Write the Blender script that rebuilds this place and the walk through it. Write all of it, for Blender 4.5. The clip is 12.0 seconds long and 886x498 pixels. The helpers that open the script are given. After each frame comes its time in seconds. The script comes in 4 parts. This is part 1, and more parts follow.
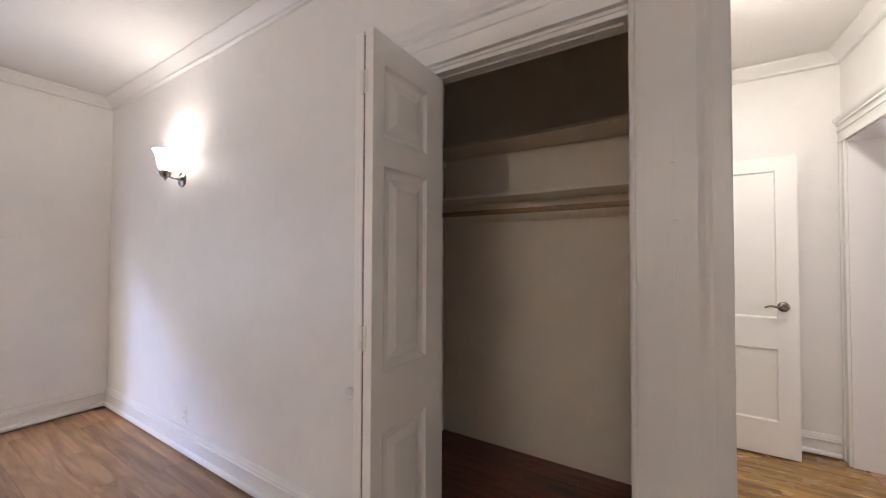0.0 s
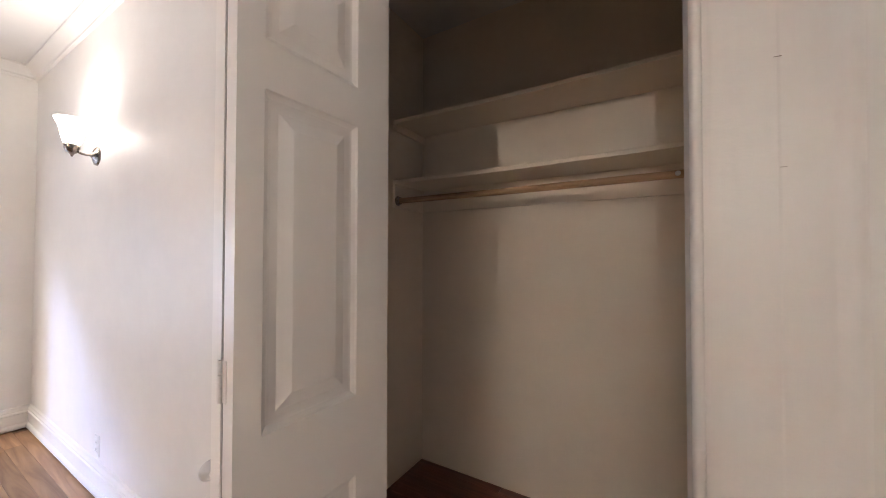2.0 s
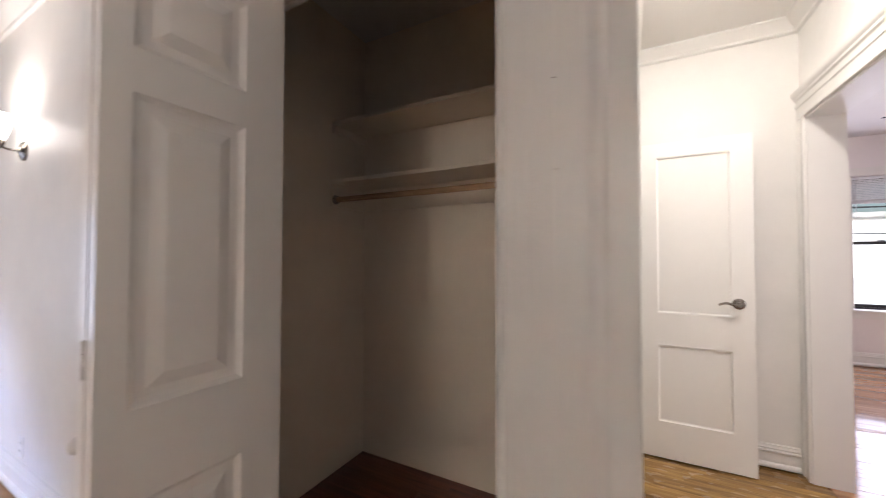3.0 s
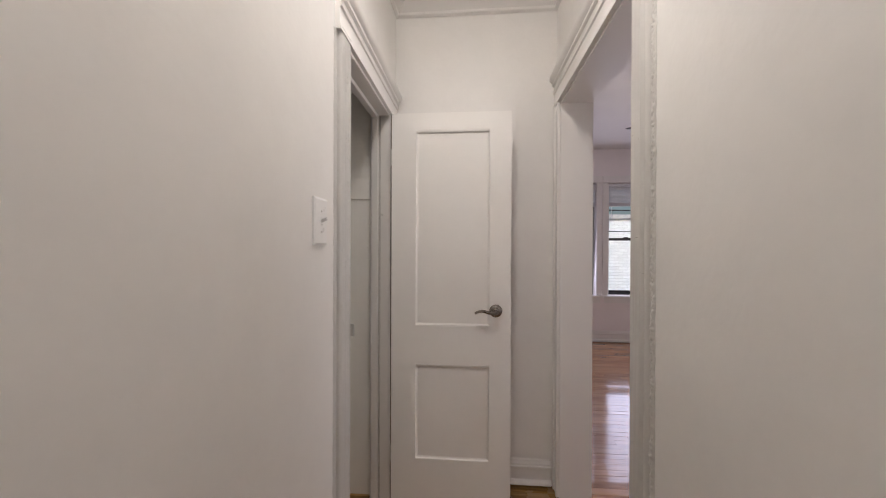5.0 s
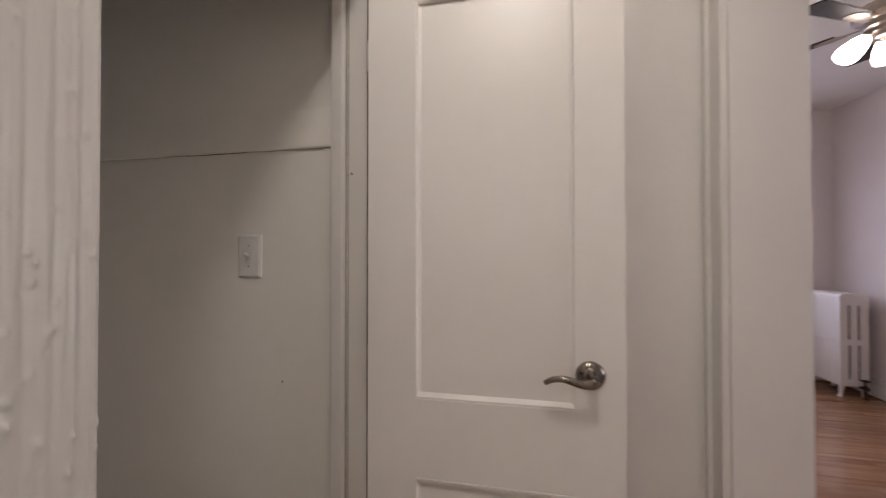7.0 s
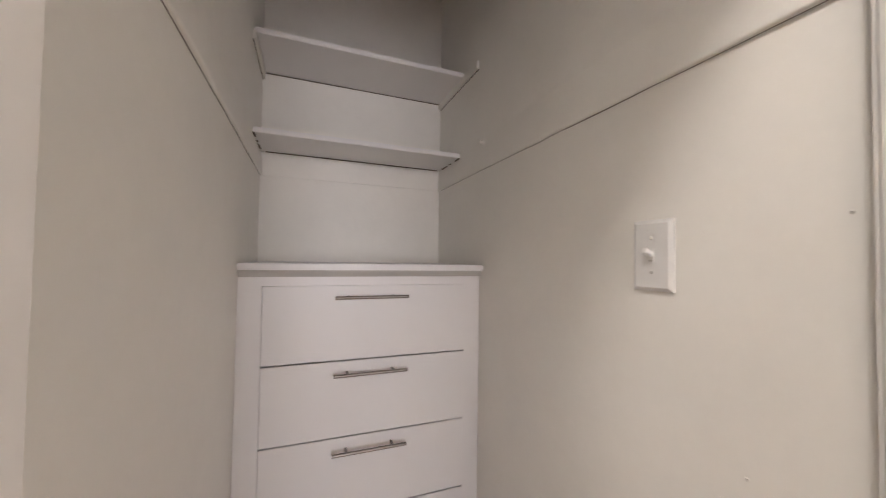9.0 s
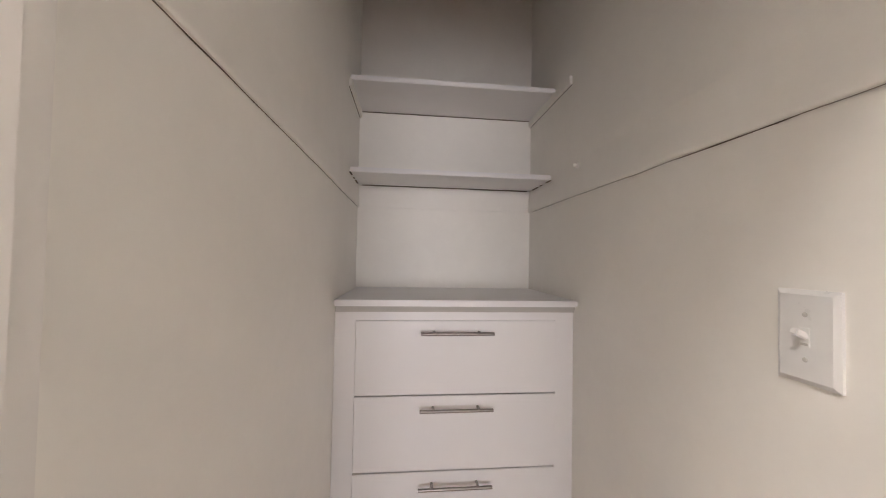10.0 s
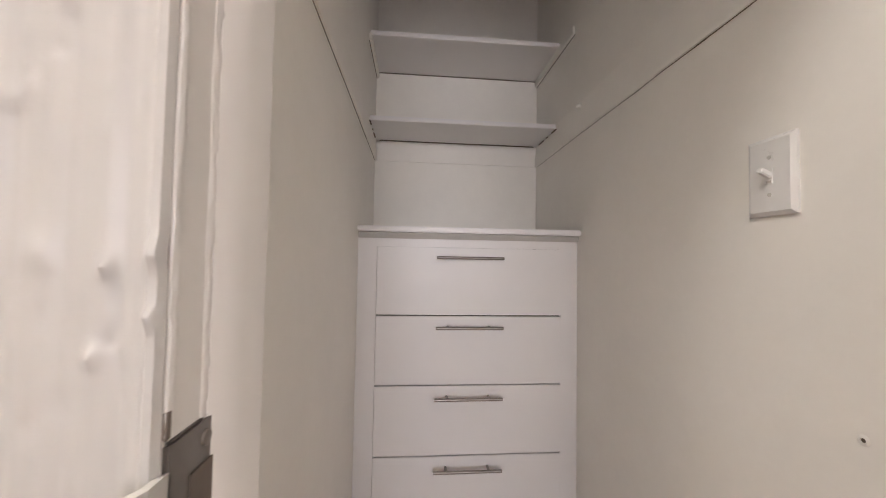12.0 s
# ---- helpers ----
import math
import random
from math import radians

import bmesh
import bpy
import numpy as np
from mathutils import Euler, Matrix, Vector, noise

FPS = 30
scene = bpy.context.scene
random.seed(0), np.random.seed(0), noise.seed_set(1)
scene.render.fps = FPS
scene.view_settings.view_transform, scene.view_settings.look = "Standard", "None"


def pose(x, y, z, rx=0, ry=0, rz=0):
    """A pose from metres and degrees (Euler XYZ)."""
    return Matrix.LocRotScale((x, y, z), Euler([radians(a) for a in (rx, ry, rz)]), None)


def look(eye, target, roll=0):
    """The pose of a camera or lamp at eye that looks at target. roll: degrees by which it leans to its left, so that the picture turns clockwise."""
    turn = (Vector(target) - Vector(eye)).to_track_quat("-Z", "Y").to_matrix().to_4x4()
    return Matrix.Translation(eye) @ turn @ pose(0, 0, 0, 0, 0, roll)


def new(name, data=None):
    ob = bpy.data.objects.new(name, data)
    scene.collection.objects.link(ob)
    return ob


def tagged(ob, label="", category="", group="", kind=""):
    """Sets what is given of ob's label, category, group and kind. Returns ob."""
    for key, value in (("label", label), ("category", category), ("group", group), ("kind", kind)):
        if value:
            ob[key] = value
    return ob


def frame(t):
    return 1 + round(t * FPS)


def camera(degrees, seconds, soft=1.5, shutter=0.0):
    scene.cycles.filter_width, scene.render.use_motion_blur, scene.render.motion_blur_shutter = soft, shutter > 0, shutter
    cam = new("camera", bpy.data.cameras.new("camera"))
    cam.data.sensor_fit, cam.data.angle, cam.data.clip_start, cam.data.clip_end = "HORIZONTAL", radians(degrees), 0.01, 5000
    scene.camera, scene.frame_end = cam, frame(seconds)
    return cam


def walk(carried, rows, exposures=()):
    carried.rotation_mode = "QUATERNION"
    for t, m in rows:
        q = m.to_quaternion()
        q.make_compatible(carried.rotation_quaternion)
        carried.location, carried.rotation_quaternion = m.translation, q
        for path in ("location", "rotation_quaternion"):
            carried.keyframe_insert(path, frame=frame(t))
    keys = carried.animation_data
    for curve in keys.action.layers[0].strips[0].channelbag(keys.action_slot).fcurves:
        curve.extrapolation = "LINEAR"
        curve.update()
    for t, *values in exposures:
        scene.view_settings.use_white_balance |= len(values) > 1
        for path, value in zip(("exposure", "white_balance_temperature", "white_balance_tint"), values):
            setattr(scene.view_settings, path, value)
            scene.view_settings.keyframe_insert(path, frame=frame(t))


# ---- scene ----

# ---- camera ----
cam = camera(103.0, 12.0, soft=1.0, shutter=0.3)
PATH = [
    (0, (-0.172, -1.166, 1.345), (-1.201, 0.548, 1.387), 0.2),
    (0.5, (-0.18, -0.959, 1.353), (-1.201, 0.76, 1.396), 0.2),
    (1, (-0.199, -0.819, 1.334), (-1.221, 0.9, 1.377), 0.3),
    (1.5, (-0.259, -0.73, 1.329), (-1.286, 0.986, 1.363), 0.2),
    (2, (-0.283, -0.691, 1.317), (-1.313, 1.023, 1.352), 0.1),
    (2.5, (-0.217, -0.714, 1.314), (-1.247, 0.999, 1.36), 0.0),
    (3, (-0.012, -0.636, 1.292), (-0.943, 1.134, 1.336), 0.1),
    (3.4, (0.191, -0.484, 1.319), (-0.544, 1.376, 1.342), -0.3),
    (3.5, (0.238, -0.453, 1.326), (-0.461, 1.422, 1.342), -0.3),
    (3.7, (0.279, -0.38, 1.318), (-0.314, 1.529, 1.35), -0.2),
    (5.3, (0.47, 0.401, 1.335), (0.334, 2.396, 1.327), -0.1),
    (5.5, (0.479, 0.518, 1.328), (0.346, 2.514, 1.346), -0.4),
    (6, (0.473, 0.752, 1.323), (0.336, 2.747, 1.321), 0.3),
    (6.5, (0.443, 0.985, 1.323), (0.274, 2.978, 1.317), 0.4),
    (6.7, (0.425, 1.069, 1.306), (0.212, 3.058, 1.312), 0.2),
    (8.3, (0.14, 1.459, 1.278), (-1.379, 2.76, 1.332), 0.7),
    (8.5, (0.107, 1.479, 1.273), (-1.524, 2.636, 1.324), 0.9),
    (9, (0.084, 1.514, 1.274), (-1.78, 2.238, 1.33), 0.9),
    (9.5, (0.078, 1.531, 1.306), (-1.893, 1.868, 1.359), 1.1),
    (10, (0.059, 1.551, 1.383), (-1.93, 1.753, 1.433), 1.1),
    (10.5, (0.06, 1.569, 1.316), (-1.93, 1.763, 1.374), 1.1),
    (11, (0.091, 1.562, 1.192), (-1.9, 1.742, 1.257), 1.0),
    (11.5, (0.117, 1.546, 1.142), (-1.874, 1.718, 1.205), 1.0),
    (12, (0.148, 1.522, 1.142), (-1.844, 1.687, 1.21), 1.0),
]
EXPOSURE = [(0.0, 0.48, 6120, 10), (0.7, 0.54, 6140, 10), (1.4, 0.95, 6200, 10), (2.5, 1.06, 6220, 10), (3.0, 0.70, 6120, 10), (3.7, 0.15, 6060, 10),
            (5.3, -0.34, 6170, 12), (6.0, -0.40, 6330, 13), (6.7, -0.40, 6400, 14), (8.3, 0.40, 6260, 13), (9.5, 1.08, 6270, 12), (11.2, 1.08, 6270, 12), (12.0, 0.92, 6250, 12)]
walk(cam, [(t, look(eye, aim, roll)) for t, eye, aim, roll in PATH], EXPOSURE)

# ---- world, sun and large lights ----
world = bpy.data.worlds.new("world")
scene.world = world
world.use_nodes = True
wn = world.node_tree
wn.nodes.clear()
sky = wn.nodes.new("ShaderNodeTexSky")
sky.sky_type = "NISHITA"
sky.sun_disc = False
sky.dust_density, sky.ozone_density = 6.0, 1.0
sky.sun_elevation = radians(27)
sky.sun_rotation = radians(180)
sky_bg = wn.nodes.new("ShaderNodeBackground")
sky_bg.inputs[1].default_value = 0.15
sky_out = wn.nodes.new("ShaderNodeOutputWorld")
wn.links.new(sky.outputs[0], sky_bg.inputs[0])
wn.links.new(sky_bg.outputs[0], sky_out.inputs[0])

SUN_POWER = 1.8
sun_data = bpy.data.lights.new("sun", "SUN")
sun_data.energy, sun_data.angle, sun_data.color = SUN_POWER, radians(6), (0.60, 0.76, 1.0)
sun = new("sun", sun_data)
sun.matrix_world = look((-9, -6, 6), (-9.0, -5.0, 5.4))

LAMP_WARM = (1.0, 0.90, 0.81)
SCONCE_POWER = 7.0
# Power of the unseen south lamp, which serves as strong fill.
SOUTH_FILL_POWER = 370.0
HALL_GLOW = 73.0
SHADE_GLOW = 7.5
FAN_GLOW = 20.0


def area_lamp(name, x, y, z, w, h, aim, power, colour=(0.80, 0.88, 1.0)):
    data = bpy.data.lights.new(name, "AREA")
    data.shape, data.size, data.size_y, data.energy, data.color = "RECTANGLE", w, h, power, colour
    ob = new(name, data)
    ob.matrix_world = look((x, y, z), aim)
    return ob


area_lamp("window_sky_light_west", -4.50, -2.15, 1.10, 2.5, 1.2, (-3.5, -2.15, 1.0), 14, (0.62, 0.72, 1.0))
# Narrow lamp outside the opening, added to throw the blue patch on the wall.
area_lamp("daylight_patch_lamp_west", -5.32, -3.45, 1.71, 1.90, 1.60, (-4.69, -2.45, 1.24), 4.6, (0.46, 0.57, 1.0)).data.spread = radians(12)
area_lamp("window_sky_light_north", 2.62, 5.47, 1.35, 0.55, 1.2, (2.62, 4.4, 1.2), 9, (0.83, 0.80, 1.0))
area_lamp("window_sky_light_north", 1.88, 5.47, 1.35, 0.55, 1.2, (1.88, 4.4, 1.2), 9, (0.83, 0.80, 1.0))

# Unseen side window's lamp, added to brighten the linen closet drawers.
area_lamp("unseen_window_light_east", 3.66, 1.74, 1.42, 1.50, 1.35, (2.0, 1.74, 1.36), 11, (1.0, 0.93, 0.92)).data.spread = radians(110)


# ---- materials ----
def material(name):
    m = bpy.data.materials.new(name)
    m.use_nodes = True
    t = m.node_tree
    return m, t.nodes, t.links, t.nodes["Principled BSDF"]


def ramp(nodes, stops):
    r = nodes.new("ShaderNodeValToRGB")
    e = r.color_ramp.elements
    while len(e) < len(stops):
        e.new(0.5)
    for k, (p, c) in enumerate(stops):
        e[k].position, e[k].color = p, (*c, 1)
    return r


def mapped(nodes, links, scale=(1, 1, 1), source="Object"):
    tc = nodes.new("ShaderNodeTexCoord")
    mp = nodes.new("ShaderNodeMapping")
    mp.inputs["Scale"].default_value = scale
    links.new(tc.outputs[source], mp.inputs[0])
    return mp


def noise_tex(nodes, links, mp, scale, detail=3.0, rough=0.5):
    n = nodes.new("ShaderNodeTexNoise")
    n.inputs["Scale"].default_value, n.inputs["Detail"].default_value, n.inputs["Roughness"].default_value = scale, detail, rough
    links.new(mp.outputs[0], n.inputs["Vector"])
    return n


def paint(name, colour, rough=0.5, stain=0.06, bump=0.25, fine=90.0, coarse=7.0, drag=(1, 1, 1), dist=0.002):
    """Brushed or rolled paint: slow colour drift, fine roller grain and slow unevenness."""
    m, nodes, links, b = material(name)
    mp = mapped(nodes, links)
    big = noise_tex(nodes, links, mp, 1.7, 8.0, 0.74)
    r = ramp(nodes, [(0.25, tuple(c * (1 - stain) for c in colour)), (0.75, tuple(min(1, c * (1 + stain * 0.5)) for c in colour))])
    links.new(big.outputs[0], r.inputs[0])
    links.new(r.outputs[0], b.inputs["Base Color"])
    mp2 = mapped(nodes, links, drag)
    f1, f2 = noise_tex(nodes, links, mp2, fine, 2.0), noise_tex(nodes, links, mp2, coarse, 3.0)
    add = nodes.new("ShaderNodeMath")
    add.operation = "MULTIPLY_ADD"
    add.inputs[1].default_value = 0.2
    links.new(f1.outputs[0], add.inputs[0])
    links.new(f2.outputs[0], add.inputs[2])
    bp = nodes.new("ShaderNodeBump")
    bp.inputs["Strength"].default_value, bp.inputs["Distance"].default_value = bump, dist
    links.new(add.outputs[0], bp.inputs["Height"])
    links.new(bp.outputs[0], b.inputs["Normal"])
    rr = nodes.new("ShaderNodeMapRange")
    rr.inputs["To Min"].default_value, rr.inputs["To Max"].default_value = rough - 0.06, rough + 0.08
    links.new(f2.outputs[0], rr.inputs[0])
    links.new(rr.outputs[0], b.inputs["Roughness"])
    return m


def wood(name, dark, light, rough=0.28, grain=(2.2, 38, 38), tint=0.35, coat=0.0, per_island=False, bump=0.12):
    """Varnished strip wood with grain along x, each board of its own shade."""
    m, nodes, links, b = material(name)
    mp = mapped(nodes, links, grain)
    if per_island:
        rnd = nodes.new("ShaderNodeNewGeometry").outputs["Random Per Island"]
    else:
        rnd = nodes.new("ShaderNodeObjectInfo").outputs["Random"]
    shift = nodes.new("ShaderNodeVectorMath")
    shift.operation = "ADD"
    comb = nodes.new("ShaderNodeCombineXYZ")
    mul = nodes.new("ShaderNodeMath")
    mul.operation = "MULTIPLY"
    mul.inputs[1].default_value = 57.0
    links.new(rnd, mul.inputs[0])
    links.new(mul.outputs[0], comb.inputs[0])
    links.new(mul.outputs[0], comb.inputs[2])
    links.new(mp.outputs[0], shift.inputs[0])
    links.new(comb.outputs[0], shift.inputs[1])
    n = nodes.new("ShaderNodeTexNoise")
    n.inputs["Scale"].default_value, n.inputs["Detail"].default_value, n.inputs["Distortion"].default_value = 1.0, 6.0, 1.2
    links.new(shift.outputs[0], n.inputs["Vector"])
    r = ramp(nodes, [(0.3, dark), (0.72, light)])
    links.new(n.outputs[0], r.inputs[0])
    hue = nodes.new("ShaderNodeHueSaturation")
    val = nodes.new("ShaderNodeMapRange")
    val.inputs["To Min"].default_value, val.inputs["To Max"].default_value = 1 - tint, 1 + tint * 0.6
    links.new(rnd, val.inputs[0])
    links.new(val.outputs[0], hue.inputs["Value"])
    links.new(r.outputs[0], hue.inputs["Color"])
    links.new(hue.outputs[0], b.inputs["Base Color"])
    wear = noise_tex(nodes, links, mapped(nodes, links), 5.0, 4.0)
    rr = nodes.new("ShaderNodeMapRange")
    rr.inputs["To Min"].default_value, rr.inputs["To Max"].default_value = max(0.04, rough - 0.1), rough + 0.14
    links.new(wear.outputs[0], rr.inputs[0])
    links.new(rr.outputs[0], b.inputs["Roughness"])
    b.inputs["Coat Weight"].default_value, b.inputs["Coat Roughness"].default_value = coat, 0.09
    bp = nodes.new("ShaderNodeBump")
    bp.inputs["Strength"].default_value, bp.inputs["Distance"].default_value = bump, 0.002
    links.new(n.outputs[0], bp.inputs["Height"])
    links.new(bp.outputs[0], b.inputs["Normal"])
    return m


def plain(name, colour, rough=0.5, metal=0.0, vary=0.08, scale=30.0):
    m, nodes, links, b = material(name)
    n = noise_tex(nodes, links, mapped(nodes, links), scale, 4.0)
    r = ramp(nodes, [(0.3, tuple(c * (1 - vary) for c in colour)), (0.7, tuple(min(1, c * (1 + vary)) for c in colour))])
    links.new(n.outputs[0], r.inputs[0])
    links.new(r.outputs[0], b.inputs["Base Color"])
    rr = nodes.new("ShaderNodeMapRange")
    rr.inputs["To Min"].default_value, rr.inputs["To Max"].default_value = max(0.03, rough - 0.07), rough + 0.07
    links.new(n.outputs[0], rr.inputs[0])
    links.new(rr.outputs[0], b.inputs["Roughness"])
    b.inputs["Metallic"].default_value = metal
    return m


def glowing(name, colour, strength):
    m, nodes, links, b = material(name)
    b.inputs["Base Color"].default_value = (0.85, 0.83, 0.8, 1)
    b.inputs["Roughness"].default_value = 0.35
    b.inputs["Emission Color"].default_value = (*colour, 1)
    b.inputs["Emission Strength"].default_value = strength
    return m


def glass(name):
    m, nodes, links, b = material(name)
    b.inputs["Base Color"].default_value = (0.95, 0.97, 0.97, 1)
    b.inputs["Roughness"].default_value = 0.02
    b.inputs["Transmission Weight"].default_value = 1.0
    b.inputs["IOR"].default_value = 1.05
    return m


M_WALL = paint("wall_paint", (0.82, 0.795, 0.76), 0.44, 0.07, 0.6, 60, 9, (1, 1, 1), 0.003)
M_CEIL = paint("ceiling_paint", (0.79, 0.765, 0.73), 0.7, 0.04, 0.2)
M_TRIM = paint("gloss_trim_paint", (0.79, 0.765, 0.73), 0.4, 0.02, 0.02, 70, 3.5, (1, 1, 1), 0.0005)
# Same thick white paint twice, darkened where the light falls too strong.
M_POST = paint("thick_old_paint_half_toned", (0.63, 0.61, 0.575), 0.36, 0.06, 0.45, 150, 24, (1, 1, 1.4), 0.002)
M_OLD = paint("thick_old_paint_toned_down", (0.545, 0.527, 0.495), 0.36, 0.06, 0.45, 150, 24, (1, 1, 1.4), 0.002)
# The pink cast of the bedroom's light is mixed into this cream paint.
M_BEDWALL = paint("bedroom_paint_pink_light", (0.82, 0.765, 0.75), 0.34, 0.05, 0.2)
M_COAT = paint("coat_closet_paint", (0.89, 0.785, 0.655), 0.5, 0.07, 0.25)
M_CLOSET = paint("closet_wall_paint", (0.905, 0.88, 0.825), 0.46, 0.07, 0.4, 60, 7, (1, 1, 1), 0.003)
M_DOOR = paint("door_paint", (0.87, 0.845, 0.805), 0.34, 0.04, 0.22, 70, 9, (1, 1, 0.2))
M_WHITE = paint("white_laminate", (0.86, 0.845, 0.84), 0.36, 0.02, 0.05)
M_PLASTIC = plain("white_plastic", (0.80, 0.79, 0.77), 0.3, 0.0, 0.02)
M_STEEL = plain("brushed_steel", (0.27, 0.245, 0.225), 0.34, 1.0, 0.06, 60)
M_NICKEL = plain("aged_nickel", (0.27, 0.24, 0.21), 0.27, 1.0, 0.12, 40)
M_FAN_METAL = plain("brushed_nickel", (0.40, 0.36, 0.32), 0.30, 1.0, 0.1, 50)
M_BLADE = wood("dark_walnut_blade", (0.010, 0.006, 0.005), (0.028, 0.018, 0.013), 0.5, (3, 30, 30), 0.1)
M_BLADE.node_tree.nodes["Principled BSDF"].inputs["Specular IOR Level"].default_value = 0.2
M_BLACK = plain("black_sash_paint", (0.012, 0.012, 0.013), 0.35)
M_DARK = plain("dark_gap", (0.016, 0.012, 0.010), 0.8)
M_RUST = plain("rusty_brass", (0.07, 0.045, 0.03), 0.5, 0.7, 0.3)
# One dark brown for real chips and holes, and for painted shade strips.
M_CRACK_SHADE = plain("dark_chips_and_shade", (0.17, 0.135, 0.11), 0.8, 0.0, 0.4, 20)
M_ROD = wood("rod_wood", (0.28, 0.16, 0.08), (0.46, 0.29, 0.16), 0.45, (2, 30, 30), 0.1)
M_LIVING = wood("living_oak", (0.25, 0.128, 0.060), (0.52, 0.315, 0.165), 0.36, (1.6, 16, 16), 0.3)
M_LIVING_S = wood("living_oak_far", (0.25, 0.128, 0.060), (0.52, 0.315, 0.165), 0.36, (1.6, 16, 16), 0.3, 0, True)
M_HALL = wood("hall_oak", (0.19, 0.095, 0.027), (0.48, 0.28, 0.088), 0.24, (2.0, 30, 30), 0.35, 0.1)
M_BED = wood("bedroom_oak", (0.27, 0.130, 0.062), (0.50, 0.275, 0.145), 0.14, (1.6, 20, 20), 0.20, 0.45)
M_BED_S = wood("bedroom_oak_far", (0.27, 0.130, 0.062), (0.50, 0.275, 0.145), 0.14, (1.6, 20, 20), 0.20, 0.45, True)
M_CFLOOR = wood("closet_mahogany_floor", (0.11, 0.034, 0.020), (0.24, 0.078, 0.045), 0.35, (2.0, 26, 26), 0.25)
M_GLASS = glass("window_glass")
M_SHADE = glowing("lit_opal_glass", LAMP_WARM, SHADE_GLOW)
M_FANSHADE = glowing("lit_frosted_glass", (1.0, 0.86, 0.76), FAN_GLOW)
M_DOME = glowing("lit_ceiling_glass", (1.0, 0.92, 0.83), HALL_GLOW)
M_BLIND = plain("white_vinyl_slat", (0.82, 0.82, 0.84), 0.4)
M_GROUND = plain("pale_concrete", (0.44, 0.43, 0.42), 0.9, 0.0, 0.2, 3)
M_WIRE = plain("black_cable", (0.02, 0.02, 0.02), 0.6)


def brick_paint():
    m, nodes, links, b = material("white_painted_brick")
    tc = nodes.new("ShaderNodeTexCoord")
    mp = nodes.new("ShaderNodeMapping")
    mp.inputs["Rotation"].default_value = (radians(90), 0, 0)
    links.new(tc.outputs["Object"], mp.inputs[0])
    br = nodes.new("ShaderNodeTexBrick")
    br.inputs["Color1"].default_value, br.inputs["Color2"].default_value = (0.90, 0.90, 0.90, 1), (0.80, 0.80, 0.80, 1)
    br.inputs["Mortar"].default_value = (0.70, 0.70, 0.70, 1)
    br.inputs["Scale"].default_value, br.inputs["Brick Width"].default_value, br.inputs["Row Height"].default_value = 1.0, 0.225, 0.078
    br.inputs["Mortar Size"].default_value = 0.006
    links.new(mp.outputs[0], br.inputs[0])
    links.new(br.outputs[0], b.inputs["Base Color"])
    bp = nodes.new("ShaderNodeBump")
    bp.inputs["Distance"].default_value = 0.01
    bp.invert = True
    links.new(br.outputs["Fac"], bp.inputs["Height"])
    links.new(bp.outputs[0], b.inputs["Normal"])
    b.inputs["Roughness"].default_value = 0.8
    return m


M_BRICK = brick_paint()


# ---- mesh helpers ----
def box(bm, x0, x1, y0, y1, z0, z1):
    v = [bm.verts.new(p) for p in ((x0, y0, z0), (x1, y0, z0), (x1, y1, z0), (x0, y1, z0), (x0, y0, z1), (x1, y0, z1), (x1, y1, z1), (x0, y1, z1))]
    for f in ((3, 2, 1, 0), (4, 5, 6, 7), (0, 1, 5, 4), (1, 2, 6, 5), (2, 3, 7, 6), (3, 0, 4, 7)):
        bm.faces.new([v[k] for k in f])
    return v


def soft_box(bm, x0, x1, y0, y1, z0, z1, r=0.003):
    tmp = bmesh.new()
    box(tmp, x0, x1, y0, y1, z0, z1)
    bmesh.ops.bevel(tmp, geom=tmp.edges[:], offset=r, segments=2, affect="EDGES")
    join(bm, tmp)


def join(bm, tmp, m=None):
    if m is not None:
        bmesh.ops.transform(tmp, matrix=m, verts=tmp.verts[:])
    idx = {}
    for v in tmp.verts:
        idx[v] = bm.verts.new(v.co)
    for f in tmp.faces:
        bm.faces.new([idx[v] for v in f.verts])
    tmp.free()


def lathe(bm, profile, m=None, seg=28, caps=False):
    """A turned shape about z from (radius, height) pairs."""
    tmp = bmesh.new()
    rings = []
    for r, z in profile:
        rings.append([tmp.verts.new((r * math.cos(2 * math.pi * k / seg), r * math.sin(2 * math.pi * k / seg), z)) for k in range(seg)])
    for a, b in zip(rings, rings[1:]):
        for k in range(seg):
            tmp.faces.new((a[k], a[(k + 1) % seg], b[(k + 1) % seg], b[k]))
    if caps:
        tmp.faces.new(rings[0][::-1])
        tmp.faces.new(rings[-1])
    bmesh.ops.remove_doubles(tmp, verts=tmp.verts[:], dist=1e-5)
    bmesh.ops.recalc_face_normals(tmp, faces=tmp.faces[:])
    join(bm, tmp, m)


def tube(bm, points, radius, seg=10):
    """A bent round bar; radius is one number or one for each point."""
    pts = [Vector(p) for p in points]
    rad = radius if isinstance(radius, (list, tuple)) else [radius] * len(pts)
    tmp = bmesh.new()
    rings = []
    side = None
    for k, p in enumerate(pts):
        d = (pts[min(k + 1, len(pts) - 1)] - pts[max(k - 1, 0)]).normalized()
        if side is None:
            side = d.orthogonal().normalized()
        side = (side - d * side.dot(d)).normalized()
        up = d.cross(side)
        rings.append([tmp.verts.new(p + rad[k] * (side * math.cos(2 * math.pi * j / seg) + up * math.sin(2 * math.pi * j / seg))) for j in range(seg)])
    for a, b in zip(rings, rings[1:]):
        for j in range(seg):
            tmp.faces.new((a[j], a[(j + 1) % seg], b[(j + 1) % seg], b[j]))
    tmp.faces.new(rings[0][::-1])
    tmp.faces.new(rings[-1])
    bmesh.ops.recalc_face_normals(tmp, faces=tmp.faces[:])
    join(bm, tmp)


